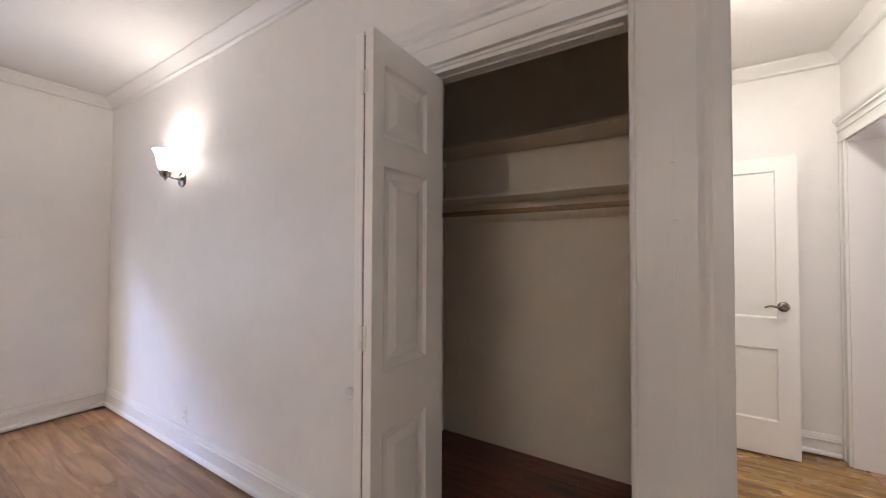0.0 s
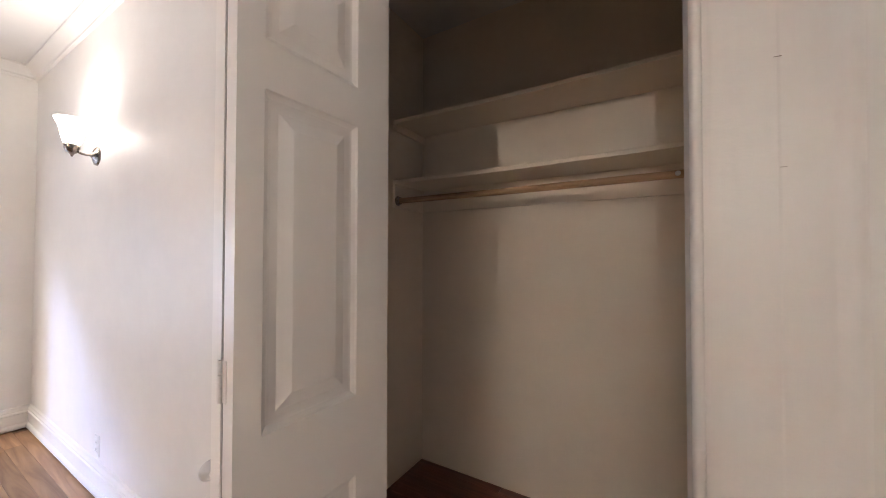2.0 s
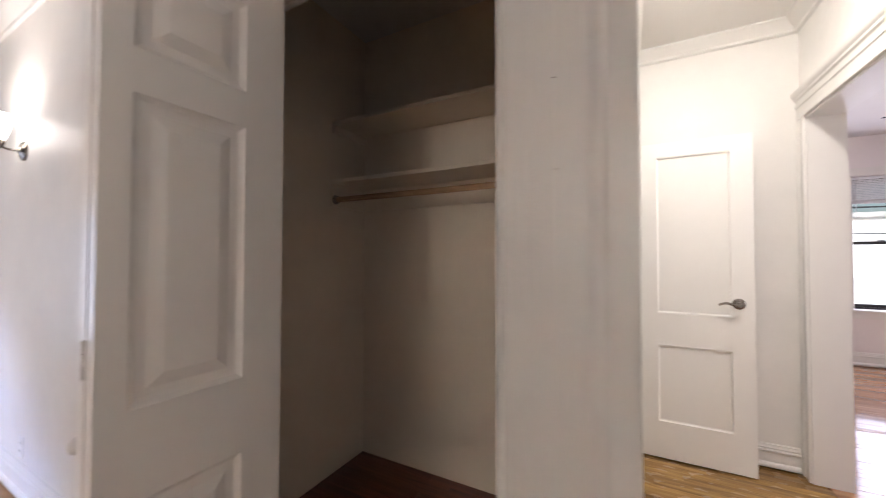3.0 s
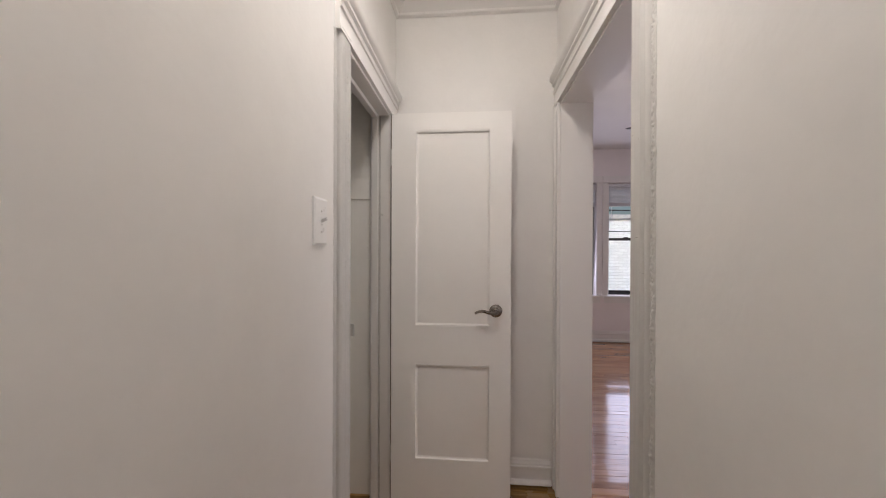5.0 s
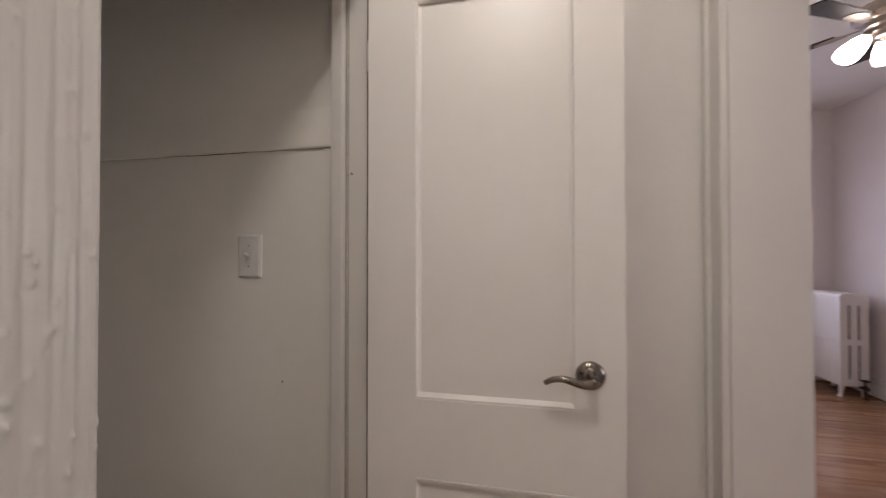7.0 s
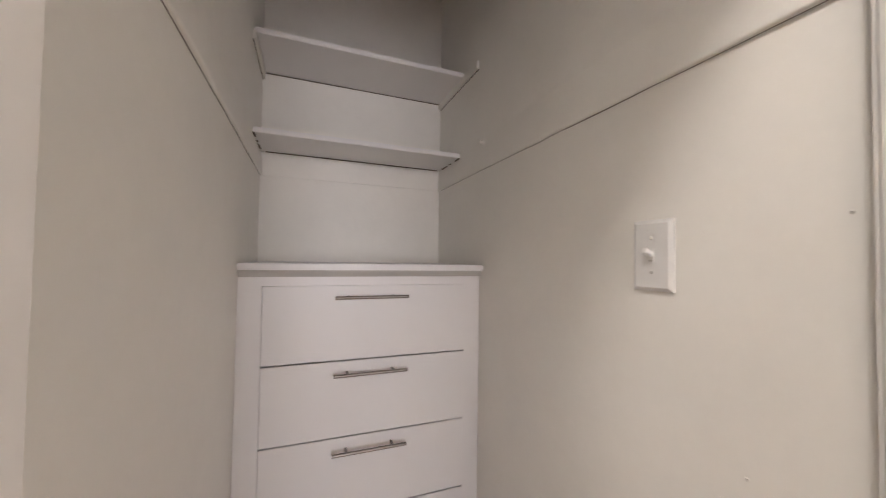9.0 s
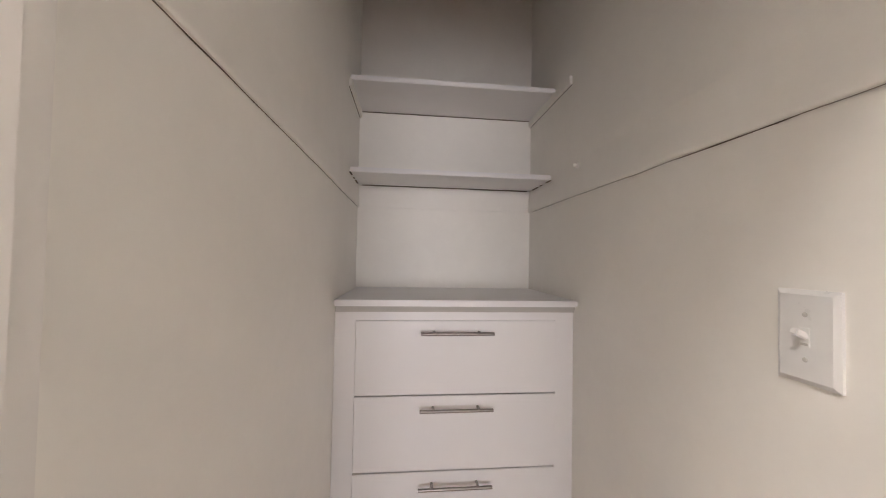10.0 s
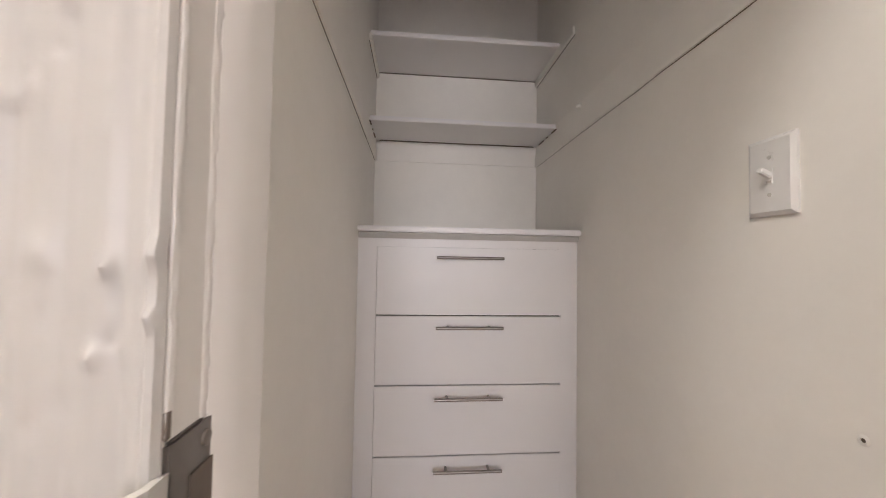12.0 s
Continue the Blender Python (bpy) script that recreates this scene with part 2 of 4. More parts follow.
def extrude(bm, profile, start, end, u, v):
    """A moulding: a closed outline in (u, v) drawn along start to end."""
    s, e, u, v = Vector(start), Vector(end), Vector(u), Vector(v)
    tmp = bmesh.new()
    a = [tmp.verts.new(s + u * p + v * q) for p, q in profile]
    b = [tmp.verts.new(e + u * p + v * q) for p, q in profile]
    n = len(a)
    for k in range(n):
        tmp.faces.new((a[k], a[(k + 1) % n], b[(k + 1) % n], b[k]))
    tmp.faces.new(a[::-1])
    tmp.faces.new(b)
    bmesh.ops.recalc_face_normals(tmp, faces=tmp.faces[:])
    join(bm, tmp)


def wobbled(bm, amount, scale, seed=0.0):
    """Hand-made unevenness."""
    for vert in bm.verts:
        p = vert.co * scale + Vector((seed, seed * 1.7, -seed))
        vert.co += Vector((noise.noise(p), noise.noise(p + Vector((9, 0, 0))), 0)) * amount


def mesh_of(name, bm, mat, smooth=False):
    me = bpy.data.meshes.new(name)
    bm.to_mesh(me)
    bm.free()
    me.materials.append(mat)
    if smooth:
        me.polygons.foreach_set("use_smooth", [True] * len(me.polygons))
        me.set_sharp_from_angle(angle=radians(40))
    return me


def part(name, bm, mat, parent, label="", smooth=False):
    ob = new(name, mesh_of(name, bm, mat, smooth))
    ob.parent = parent
    if parent is not None:
        ob.matrix_parent_inverse = Matrix.Translation(parent_world(parent)).inverted()
    return tagged(ob, label)


def parent_world(ob):
    p = Vector(ob.location)
    return p + parent_world(ob.parent) - Vector(parent_world(ob.parent)) if ob.parent else p


def thing(name, at, label, category, group=""):
    ob = new(name)
    ob.location = at
    ob.empty_display_size = 0.05
    return tagged(ob, label, category, group)


def structure(name, bm, mat, label, category, smooth=False):
    return tagged(new(name, mesh_of(name, bm, mat, smooth)), label, category, "", "structure")


def wall_along_x(bm, x0, x1, y0, y1, z0, z1, holes=()):
    x = x0
    for a, b, lo, hi in sorted(holes):
        box(bm, x, a, y0, y1, z0, z1)
        if lo > z0:
            box(bm, a, b, y0, y1, z0, lo)
        if hi < z1:
            box(bm, a, b, y0, y1, hi, z1)
        x = b
    box(bm, x, x1, y0, y1, z0, z1)


def wall_along_y(bm, x0, x1, y0, y1, z0, z1, holes=()):
    y = y0
    for a, b, lo, hi in sorted(holes):
        box(bm, x0, x1, y, a, z0, z1)
        if lo > z0:
            box(bm, x0, x1, a, b, z0, lo)
        if hi < z1:
            box(bm, x0, x1, a, b, hi, z1)
        y = b
    box(bm, x0, x1, y, y1, z0, z1)


# ---- plan ----
CEIL = 2.745
WEST, SOUTH, NORTH = -4.40, -6.8, 0.018        # living room
HR, HE = 0.915, 2.245                           # hall: far side and end
BX, BY, BS = 3.60, 5.42, 0.2                    # bedroom: east, north, south faces
C1L, C1B, C1X0, C1X1, C1H = -1.585, 1.215, -0.990, -0.234, 2.097   # coat closet
LY0, LY1, LH = 1.436, 2.058, 2.03               # linen closet doorway
LL, LR, LB = 1.337, 2.092, -1.465               # linen closet faces
DY0, DY1, DH, DX = 1.290, 2.155, 2.105, 1.075   # bedroom doorway
W1, W2 = (1.56, 2.215), (2.375, 2.985)          # bedroom windows
WZ0, WZ1 = 0.665, 2.265

bm = bmesh.new()
wall_along_x(bm, WEST - 0.2, -0.09, NORTH, 0.12, 0, CEIL, [(C1X0 - 0.014, C1X1 + 0.014, 0, C1H)])
structure("wall_sconce_side", bm, M_WALL, "warm white painted plaster wall with a wall lamp", "wall")
bm = bmesh.new()
wall_along_y(bm, WEST - 0.2, WEST, SOUTH, NORTH, 0, CEIL, [(-3.6, -0.70, 0.36, 1.84)])
structure("wall_west", bm, M_WALL, "plain warm white painted plaster wall", "wall")
bm = bmesh.new()
box(bm, WEST - 0.2, HR + 0.16, SOUTH - 0.15, SOUTH, 0, CEIL)
structure("wall_south", bm, M_WALL, "plain warm white painted plaster wall", "wall")
bm = bmesh.new()
wall_along_y(bm, -0.09, 0.0, NORTH, HE, 0, CEIL, [(LY0 - 0.022, LY1 + 0.02, 0, LH + 0.02)])
structure("wall_hall_closet_side", bm, M_WALL, "cream white hall wall with a light switch", "wall")
bm = bmesh.new()
wall_along_y(bm, HR, DX, SOUTH, BY, 0, CEIL, [(DY0 - 0.01, DY1 + 0.01, 0, DH + 0.01)])
structure("wall_hall_bedroom_side", bm, M_WALL, "cream white hall wall with a cased bedroom opening", "wall")
bm = bmesh.new()
box(bm, -0.09, HR, HE, HE + 0.12, 0, CEIL)
structure("wall_hall_end", bm, M_WALL, "cream white end wall of the hall", "wall")
bm = bmesh.new()
box(bm, C1L - 0.1, C1L, 0.12, C1B, 0, CEIL)
structure("wall_coat_closet_west", bm, M_COAT, "dull cream painted side wall of the coat closet", "wall")
bm = bmesh.new()
box(bm, C1L - 0.1, -0.09, C1B, C1B + 0.05, 0, CEIL)
structure("wall_coat_closet_back", bm, M_COAT, "dull cream painted back wall of the coat closet", "wall")
bm = bmesh.new()
box(bm, -0.12, -0.0905, 0.121, C1B - 0.0005, 0, CEIL - 0.001)
structure("wall_coat_closet_east", bm, M_COAT, "dull cream painted side wall of the coat closet", "wall")
bm = bmesh.new()
box(bm, C1L - 0.1, -0.09, C1B + 0.05, LL, 0, CEIL)
structure("wall_closet_partition", bm, M_CLOSET, "cream painted closet partition wall", "wall")
bm = bmesh.new()
box(bm, LB - 0.1, -0.09, LR, LR + 0.1, 0, CEIL)
box(bm, LB - 0.1, LB, LL, LR, 0, CEIL)
structure("wall_linen_closet", bm, M_CLOSET, "cream painted linen closet wall with a light switch", "wall")
bm = bmesh.new()
wall_along_x(bm, DX, BX + 0.15, BY, BY + 0.28, 0, CEIL, [(*W1, WZ0, WZ1), (*W2, WZ0, WZ1)])
structure("wall_bedroom_north", bm, M_BEDWALL, "bedroom wall with two windows, white paint tinted with the room's pink light", "wall")
bm = bmesh.new()
wall_along_y(bm, BX, BX + 0.15, BS, BY, 0, CEIL, [(0.94, 2.52, 0.70, 2.15)])
structure("wall_bedroom_east", bm, M_BEDWALL, "plain bedroom wall, white paint tinted with the room's pink light", "wall")
bm = bmesh.new()
box(bm, DX, BX + 0.15, BS - 0.15, BS, 0, CEIL)
structure("wall_bedroom_south", bm, M_BEDWALL, "plain white bedroom wall", "wall")
bm = bmesh.new()
box(bm, WEST - 0.2, BX + 0.15, SOUTH - 0.15, BY + 0.28, CEIL, CEIL + 0.12)
structure("ceiling", bm, M_CEIL, "smooth matt white painted ceiling", "ceiling")
bm = bmesh.new()
box(bm, WEST - 0.2, BX + 0.15, SOUTH - 0.15, BY + 0.28, -0.2, -0.022)
structure("floor_slab", bm, M_DARK, "dark subfloor under the boards", "floor")

# ---- mouldings ----
CROWN = [(0, 0), (0.075, 0), (0.075, -0.012), (0.062, -0.018), (0.05, -0.034), (0.03, -0.05), (0.018, -0.064), (0.018, -0.078), (0.008, -0.086), (0, -0.086)]
BASE = [(0, 0), (0.030, 0.0), (0.030, 0.014), (0.024, 0.026), (0.016, 0.030), (0.016, 0.098), (0.022, 0.104), (0.022, 0.114), (0.016, 0.120), (0.017, 0.130), (0.010, 0.140), (0.009, 0.150), (0, 0.156)]


def crown(name, runs):
    bm = bmesh.new()
    for s, e, out in runs:
        extrude(bm, CROWN, (*s, CEIL - 0.001), (*e, CEIL - 0.001), (*out, 0), (0, 0, 1))
    return structure(name, bm, M_TRIM, "white painted crown moulding", "moulding", True)


def baseboard(name, runs, k=1.0):
    bm = bmesh.new()
    for s, e, out in runs:
        extrude(bm, [(a, b * k) for a, b in BASE], (*s, 0.017), (*e, 0.017), (*out, 0), (0, 0, 1))
    return structure(name, bm, M_TRIM, "tall white painted baseboard with a shoe moulding", "baseboard", True)


crown("trim_crown_living", [((WEST, NORTH - 0.001), (-0.02, NORTH - 0.001), (0, -1)), ((WEST + 0.001, SOUTH), (WEST + 0.001, NORTH), (1, 0)), ((WEST, SOUTH + 0.001), (HR, SOUTH + 0.001), (0, 1))])
crown("trim_crown_hall", [((0.001, 0.02), (0.001, HE), (1, 0)), ((HR - 0.001, SOUTH), (HR - 0.001, HE), (-1, 0)), ((0, HE - 0.001), (HR, HE - 0.001), (0, -1))])
baseboard("baseboard_living", [((WEST, NORTH - 0.001), (-1.13, NORTH - 0.001), (0, -1)), ((WEST + 0.001, SOUTH), (WEST + 0.001, NORTH), (1, 0)), ((WEST, SOUTH + 0.001), (HR, SOUTH + 0.001), (0, 1))])
baseboard("baseboard_hall", [((0.001, 0.16), (0.001, LY0 - 0.1), (1, 0)), ((HR - 0.001, SOUTH), (HR - 0.001, DY0 - 0.1), (-1, 0)), ((0.02, HE - 0.001), (HR - 0.03, HE - 0.001), (0, -1))], 0.86)
baseboard("baseboard_bedroom", [((DX, BY - 0.001), (BX, BY - 0.001), (0, -1)), ((BX - 0.001, BS), (BX - 0.001, BY), (-1, 0))], 0.95)


def lumpy_band(bm, x, y, z0, z1, half, high, seed, step=0.0035, out=(1, 0), nu=12, pits=0.0, rugged=0.6):
    """A smeared band of caulk and old paint, knobbly and pitted, running up a wall."""
    n = int((z1 - z0) / step)
    ux, uy = out
    rows = []
    for k in range(n + 1):
        z = z0 + (z1 - z0) * k / n
        drift = half * (0.12 * noise.noise((seed, z * 4, 1)) + 0.12 * noise.noise((seed, z * 21, 2)))
        body = 0.75 + 0.45 * noise.noise((seed + 3, z * 12, 0))
        row = []
        for j in range(nu + 1):
            u = 2 * j / nu - 1
            w = half * u * (1 + 0.3 * noise.noise((seed + 7, z * 30, u)))
            lump = noise.noise((w * 130 + seed, z * 95, 5)) + 0.9 * noise.noise((w * 260 + seed, z * 190, 9))
            fall = (1 - abs(u) ** 2.5)
            h = high * fall * (body + rugged * lump) - pits * fall * max(0, noise.noise((w * 140, z * 95 + seed, 2)) - 0.2)
            h = max(h, 0.0002) if 0 < j < nu else -0.001
            s = w + drift
            row.append(bm.verts.new((x + ux * h - uy * s, y + uy * h + ux * s, z)))
        rows.append(row)
    for a, b in zip(rows, rows[1:]):
        for j in range(nu):
            bm.faces.new((a[j], a[j + 1], b[j + 1], b[j]))


def rough_board(bm, origin, across, out, width, z0, z1, profile, rough, seed, nu=14, step=0.012, knots=0):
    """A board face with old brushed paint: profile gives the relief across it, noise the runs and knots."""
    o, a, d = Vector(origin), Vector(across), Vector(out)
    nz = int((z1 - z0) / step)
    rnd = random.Random(int(seed))
    lumps = [(rnd.uniform(0.1, 0.97) * width, rnd.uniform(z0, z1), rnd.uniform(0.0012, 0.0038), rnd.choice((1, 1, 1, -0.6)) * rnd.uniform(0.0004, 0.0026)) for _ in range(knots)]
    rows = []
    for k in range(nz + 1):
        z = z0 + (z1 - z0) * k / nz
        row = []
        close = [p for p in lumps if abs(p[1] - z) < 0.02]
        for j in range(nu + 1):
            u = j / nu
            e = np.interp(u, [p for p, q in profile], [q for p, q in profile])
            if 0 < j < nu:
                e += rough * (noise.noise((u * 9 + seed, z * 2.2, 0)) + 0.6 * noise.noise((u * 22 + seed, z * 12, 4)) + 0.5 * max(0, noise.noise((u * 30, z * 40, seed)) - 0.3))
            for lu, lz, lr, lh in close:
                e += lh * math.exp(-((u * width - lu) ** 2 + ((z - lz) * 0.8) ** 2) / lr ** 2)
            row.append(bm.verts.new(o + a * (u * width) + d * e + Vector((0, 0, z))))
        rows.append(row)
    for r0, r1 in zip(rows, rows[1:]):
        for j in range(nu):
            bm.faces.new((r0[j], r0[j + 1], r1[j + 1], r1[j]))


def head_casing_profile(h):
    return [(0, 0), (0.020, 0), (0.020, 0.010), (0.016, 0.016), (0.016, 0.070), (0.022, 0.074), (0.022, 0.088), (0.016, 0.094), (0.018, h - 0.052),
            (0.028, h - 0.046), (0.028, h - 0.034), (0.036, h - 0.026), (0.042, h - 0.016), (0.042, h), (0, h)]


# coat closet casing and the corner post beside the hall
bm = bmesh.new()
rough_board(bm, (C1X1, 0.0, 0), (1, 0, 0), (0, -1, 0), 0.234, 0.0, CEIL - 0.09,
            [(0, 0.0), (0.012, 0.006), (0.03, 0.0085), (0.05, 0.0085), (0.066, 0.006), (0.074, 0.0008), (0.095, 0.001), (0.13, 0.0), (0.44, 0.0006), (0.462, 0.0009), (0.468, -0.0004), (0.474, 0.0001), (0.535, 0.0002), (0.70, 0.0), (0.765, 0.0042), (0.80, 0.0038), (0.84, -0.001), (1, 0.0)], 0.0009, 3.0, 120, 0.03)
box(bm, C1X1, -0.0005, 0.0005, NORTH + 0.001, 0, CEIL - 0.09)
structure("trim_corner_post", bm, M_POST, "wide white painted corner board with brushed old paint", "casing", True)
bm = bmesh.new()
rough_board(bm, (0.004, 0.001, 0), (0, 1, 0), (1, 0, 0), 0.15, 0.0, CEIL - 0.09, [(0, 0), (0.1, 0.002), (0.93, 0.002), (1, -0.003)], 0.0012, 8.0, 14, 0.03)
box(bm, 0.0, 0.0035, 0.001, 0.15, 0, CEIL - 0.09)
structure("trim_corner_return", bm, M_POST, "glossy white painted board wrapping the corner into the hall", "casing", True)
bm = bmesh.new()
extrude(bm, head_casing_profile(0.165), (-1.10, NORTH - 0.0005, C1H + 0.012), (C1X1, NORTH - 0.0005, C1H + 0.012), (0, -1, 0), (0, 0, 1))
extrude(bm, [(0, 0), (0.018, 0), (0.018, 0.07), (0.022, 0.08), (0.022, 0.10), (0, 0.11)], (C1X0 - 0.008, NORTH - 0.0005, 0), (C1X0 - 0.008, NORTH - 0.0005, C1H + 0.01), (0, -1, 0), (-1, 0, 0))
structure("trim_coat_closet_casing", bm, M_TRIM, "white painted moulded casing over the coat closet", "casing", True)
bm = bmesh.new()
box(bm, C1X0, C1X1, 0.021, 0.115, C1H - 0.018, C1H - 0.001)
box(bm, C1X0 - 0.013, C1X0, 0.021, 0.115, 0, C1H - 0.019)
box(bm, C1X1, C1X1 + 0.013, 0.0195, 0.115, 0, C1H - 0.019)
structure("trim_coat_closet_jamb", bm, M_TRIM, "white painted closet door jamb", "jamb")
track = thing("bifold_track", (-0.6, 0.06, C1H - 0.04), "white painted sliding track for a folding closet door", "track")
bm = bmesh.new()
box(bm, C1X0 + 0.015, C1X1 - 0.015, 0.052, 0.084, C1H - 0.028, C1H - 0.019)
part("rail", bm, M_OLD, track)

# hairline cracks in the old paint
bm = bmesh.new()
for x, z, w in ((-0.127, 1.609, 0.009), (-0.122, 1.446, 0.008)):
    box(bm, x - w / 2, x + w / 2, -0.0016, 0.002, z - 0.0004, z + 0.0003)
for y, z, w, tilt in ((1.268, 1.652, 0.011, 0.004), (1.238, 1.632, 0.016, 0.006), (1.186, 1.403, 0.010, 0), (1.244, 1.364, 0.020, 0), (1.210, 1.268, 0.024, -0.001)):
    q = [bm.verts.new((HR - 0.0194, y + a * w / 2, z - a * tilt / 2 + b * 0.0004)) for a, b in ((-1, -1), (1, -0.2), (1, 0.2), (-1, 1))]
    bm.faces.new(q)
structure("trim_paint_cracks", bm, M_CRACK_SHADE, "hairline cracks in the old white paint", "crack")

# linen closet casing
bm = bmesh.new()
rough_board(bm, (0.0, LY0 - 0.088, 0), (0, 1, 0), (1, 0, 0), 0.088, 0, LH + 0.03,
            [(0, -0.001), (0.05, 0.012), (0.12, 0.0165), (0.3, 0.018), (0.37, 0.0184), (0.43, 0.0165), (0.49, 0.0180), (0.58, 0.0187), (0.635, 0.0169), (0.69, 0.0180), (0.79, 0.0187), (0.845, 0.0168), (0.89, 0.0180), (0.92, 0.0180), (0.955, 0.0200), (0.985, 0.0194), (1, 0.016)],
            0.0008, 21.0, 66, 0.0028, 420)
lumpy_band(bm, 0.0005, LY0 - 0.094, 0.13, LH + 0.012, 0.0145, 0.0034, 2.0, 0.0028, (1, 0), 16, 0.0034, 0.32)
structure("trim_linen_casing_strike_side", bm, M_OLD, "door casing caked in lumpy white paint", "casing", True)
bm = bmesh.new()
extrude(bm, [(0, 0), (0.020, 0), (0.020, 0.02), (0.014, 0.026), (0.014, 0.10), (0.024, 0.11), (0.024, 0.13), (0, 0.14)], (0.0005, LY1 + 0.0195, 0), (0.0005, LY1 + 0.0195, LH + 0.03), (1, 0, 0), (0, 1, 0))
structure("trim_linen_casing_hinge_side", bm, M_TRIM, "white painted door casing beside the hinges", "casing", True)
bm = bmesh.new()
extrude(bm, head_casing_profile(0.155), (0.0005, LY0 - 0.10, LH + 0.012), (0.0005, HE - 0.03, LH + 0.012), (1, 0, 0), (0, 0, 1))
structure("trim_linen_head_casing", bm, M_TRIM, "stepped white painted head casing over the linen closet", "casing", True)
bm = bmesh.new()
box(bm, -0.092, 0.019, LY1, LY1 + 0.019, 0, LH)
box(bm, -0.092, 0.006, LY0 - 0.019, LY1 + 0.019, LH, LH + 0.019)
extrude(bm, [(0, 0), (0.008, 0.004), (0.010, 0.012), (0.010, 0.034), (0, 0.040)], (-0.088, LY1 - 0.0005, 0), (-0.088, LY1 - 0.0005, LH), (0, -1, 0), (1, 0, 0))
extrude(bm, [(0, 0), (0.008, 0.004), (0.010, 0.012), (0.010, 0.034), (0, 0.040)], (-0.088, LY0, LH - 0.0005), (-0.088, LY1, LH - 0.0005), (0, 0, -1), (1, 0, 0))
structure("trim_linen_jamb", bm, M_TRIM, "white painted linen closet door jamb with a stop", "jamb", True)
# Dark strips deepen the faint shading of the stop's profile.
bm = bmesh.new()
for x in (-0.0475, -0.0440, -0.0395):
    box(bm, x, x + 0.0011, LY1 - 0.0008, LY1 + 0.002, 0.0, LH - 0.001)
structure("trim_linen_jamb_shade_lines", bm, M_CRACK_SHADE, "thin dark strips painting the shade lines of the door stop", "groove")
bm = bmesh.new()
box(bm, -0.050, 0.0155, LY0 - 0.019, LY0, 0, LH - 0.0005)
extrude(bm, [(0, 0), (0.0065, 0.0008), (0.0058, 0.022), (0.0035, 0.034), (0.0005, 0.040), (0, 0.040)], (-0.050, LY0 + 0.0005, 0), (-0.050, LY0 + 0.0005, LH), (0, 1, 0), (1, 0, 0))
lumpy_band(bm, -0.0095, LY0, 0.02, LH - 0.01, 0.0045, 0.0013, 41.0, 0.003, (0, 1), 8, 0.0008)
lumpy_band(bm, 0.0125, LY0, 0.02, 1.012, 0.003, 0.0012, 47.0, 0.003, (0, 1), 6, 0.0008)
lumpy_band(bm, 0.0125, LY0, 1.078, LH - 0.01, 0.003, 0.0012, 47.0, 0.003, (0, 1), 6, 0.0008)
# Same paint as the casing beside it, lighter because this face gets less light.
structure("trim_linen_jamb_strike_side", bm, M_TRIM, "white painted door jamb with lumpy paint and a stop", "jamb", True)

# bedroom opening casing
bm = bmesh.new()
rough_board(bm, (HR, DY0 - 0.092, 0), (0, 1, 0), (-1, 0, 0), 0.092, 0, DH + 0.03,
            [(0, -0.001), (0.05, 0.008), (0.16, 0.012), (0.24, 0.006), (0.32, 0.017), (0.9, 0.018), (1, 0.012)], 0.0006, 31.0, 30, 0.008, 60)
lumpy_band(bm, HR - 0.0005, DY0 - 0.103, 0.13, DH + 0.012, 0.0112, 0.0070, 5.0, 0.0030, (-1, 0), 16, 0.0035, 0.6)
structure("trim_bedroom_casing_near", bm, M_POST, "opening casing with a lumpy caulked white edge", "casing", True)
bm = bmesh.new()
extrude(bm, [(0, 0), (0.018, 0.002), (0.018, 0.02), (0.013, 0.024), (0.013, 0.060), (0.020, 0.066), (0.020, 0.078), (0, 0.086)], (HR - 0.0005, DY1, 0), (HR - 0.0005, DY1, DH + 0.03), (-1, 0, 0), (0, 1, 0))
lumpy_band(bm, HR - 0.0005, DY1 + 0.087, 0.14, DH + 0.012, 0.006, 0.003, 15.0, 0.006, (-1, 0), 8)
structure("trim_bedroom_casing_far", bm, M_TRIM, "white painted moulded casing of the bedroom opening", "casing", True)
bm = bmesh.new()
extrude(bm, head_casing_profile(0.165), (HR - 0.0005, DY0 - 0.10, DH + 0.012), (HR - 0.0005, HE - 0.005, DH + 0.012), (-1, 0, 0), (0, 0, 1))
structure("trim_bedroom_head_casing", bm, M_TRIM, "stepped white painted head casing over the bedroom opening", "casing", True)
bm = bmesh.new()
box(bm, HR - 0.004, DX + 0.004, DY0 - 0.009, DY0 + 0.008, 0, DH)
box(bm, HR - 0.004, DX + 0.004, DY1 - 0.008, DY1 + 0.009, 0, DH)
box(bm, HR - 0.004, DX + 0.004, DY0 - 0.009, DY1 + 0.009, DH - 0.002, DH + 0.009)
structure("trim_bedroom_jamb", bm, M_TRIM, "plain white painted lining of the bedroom opening", "jamb")


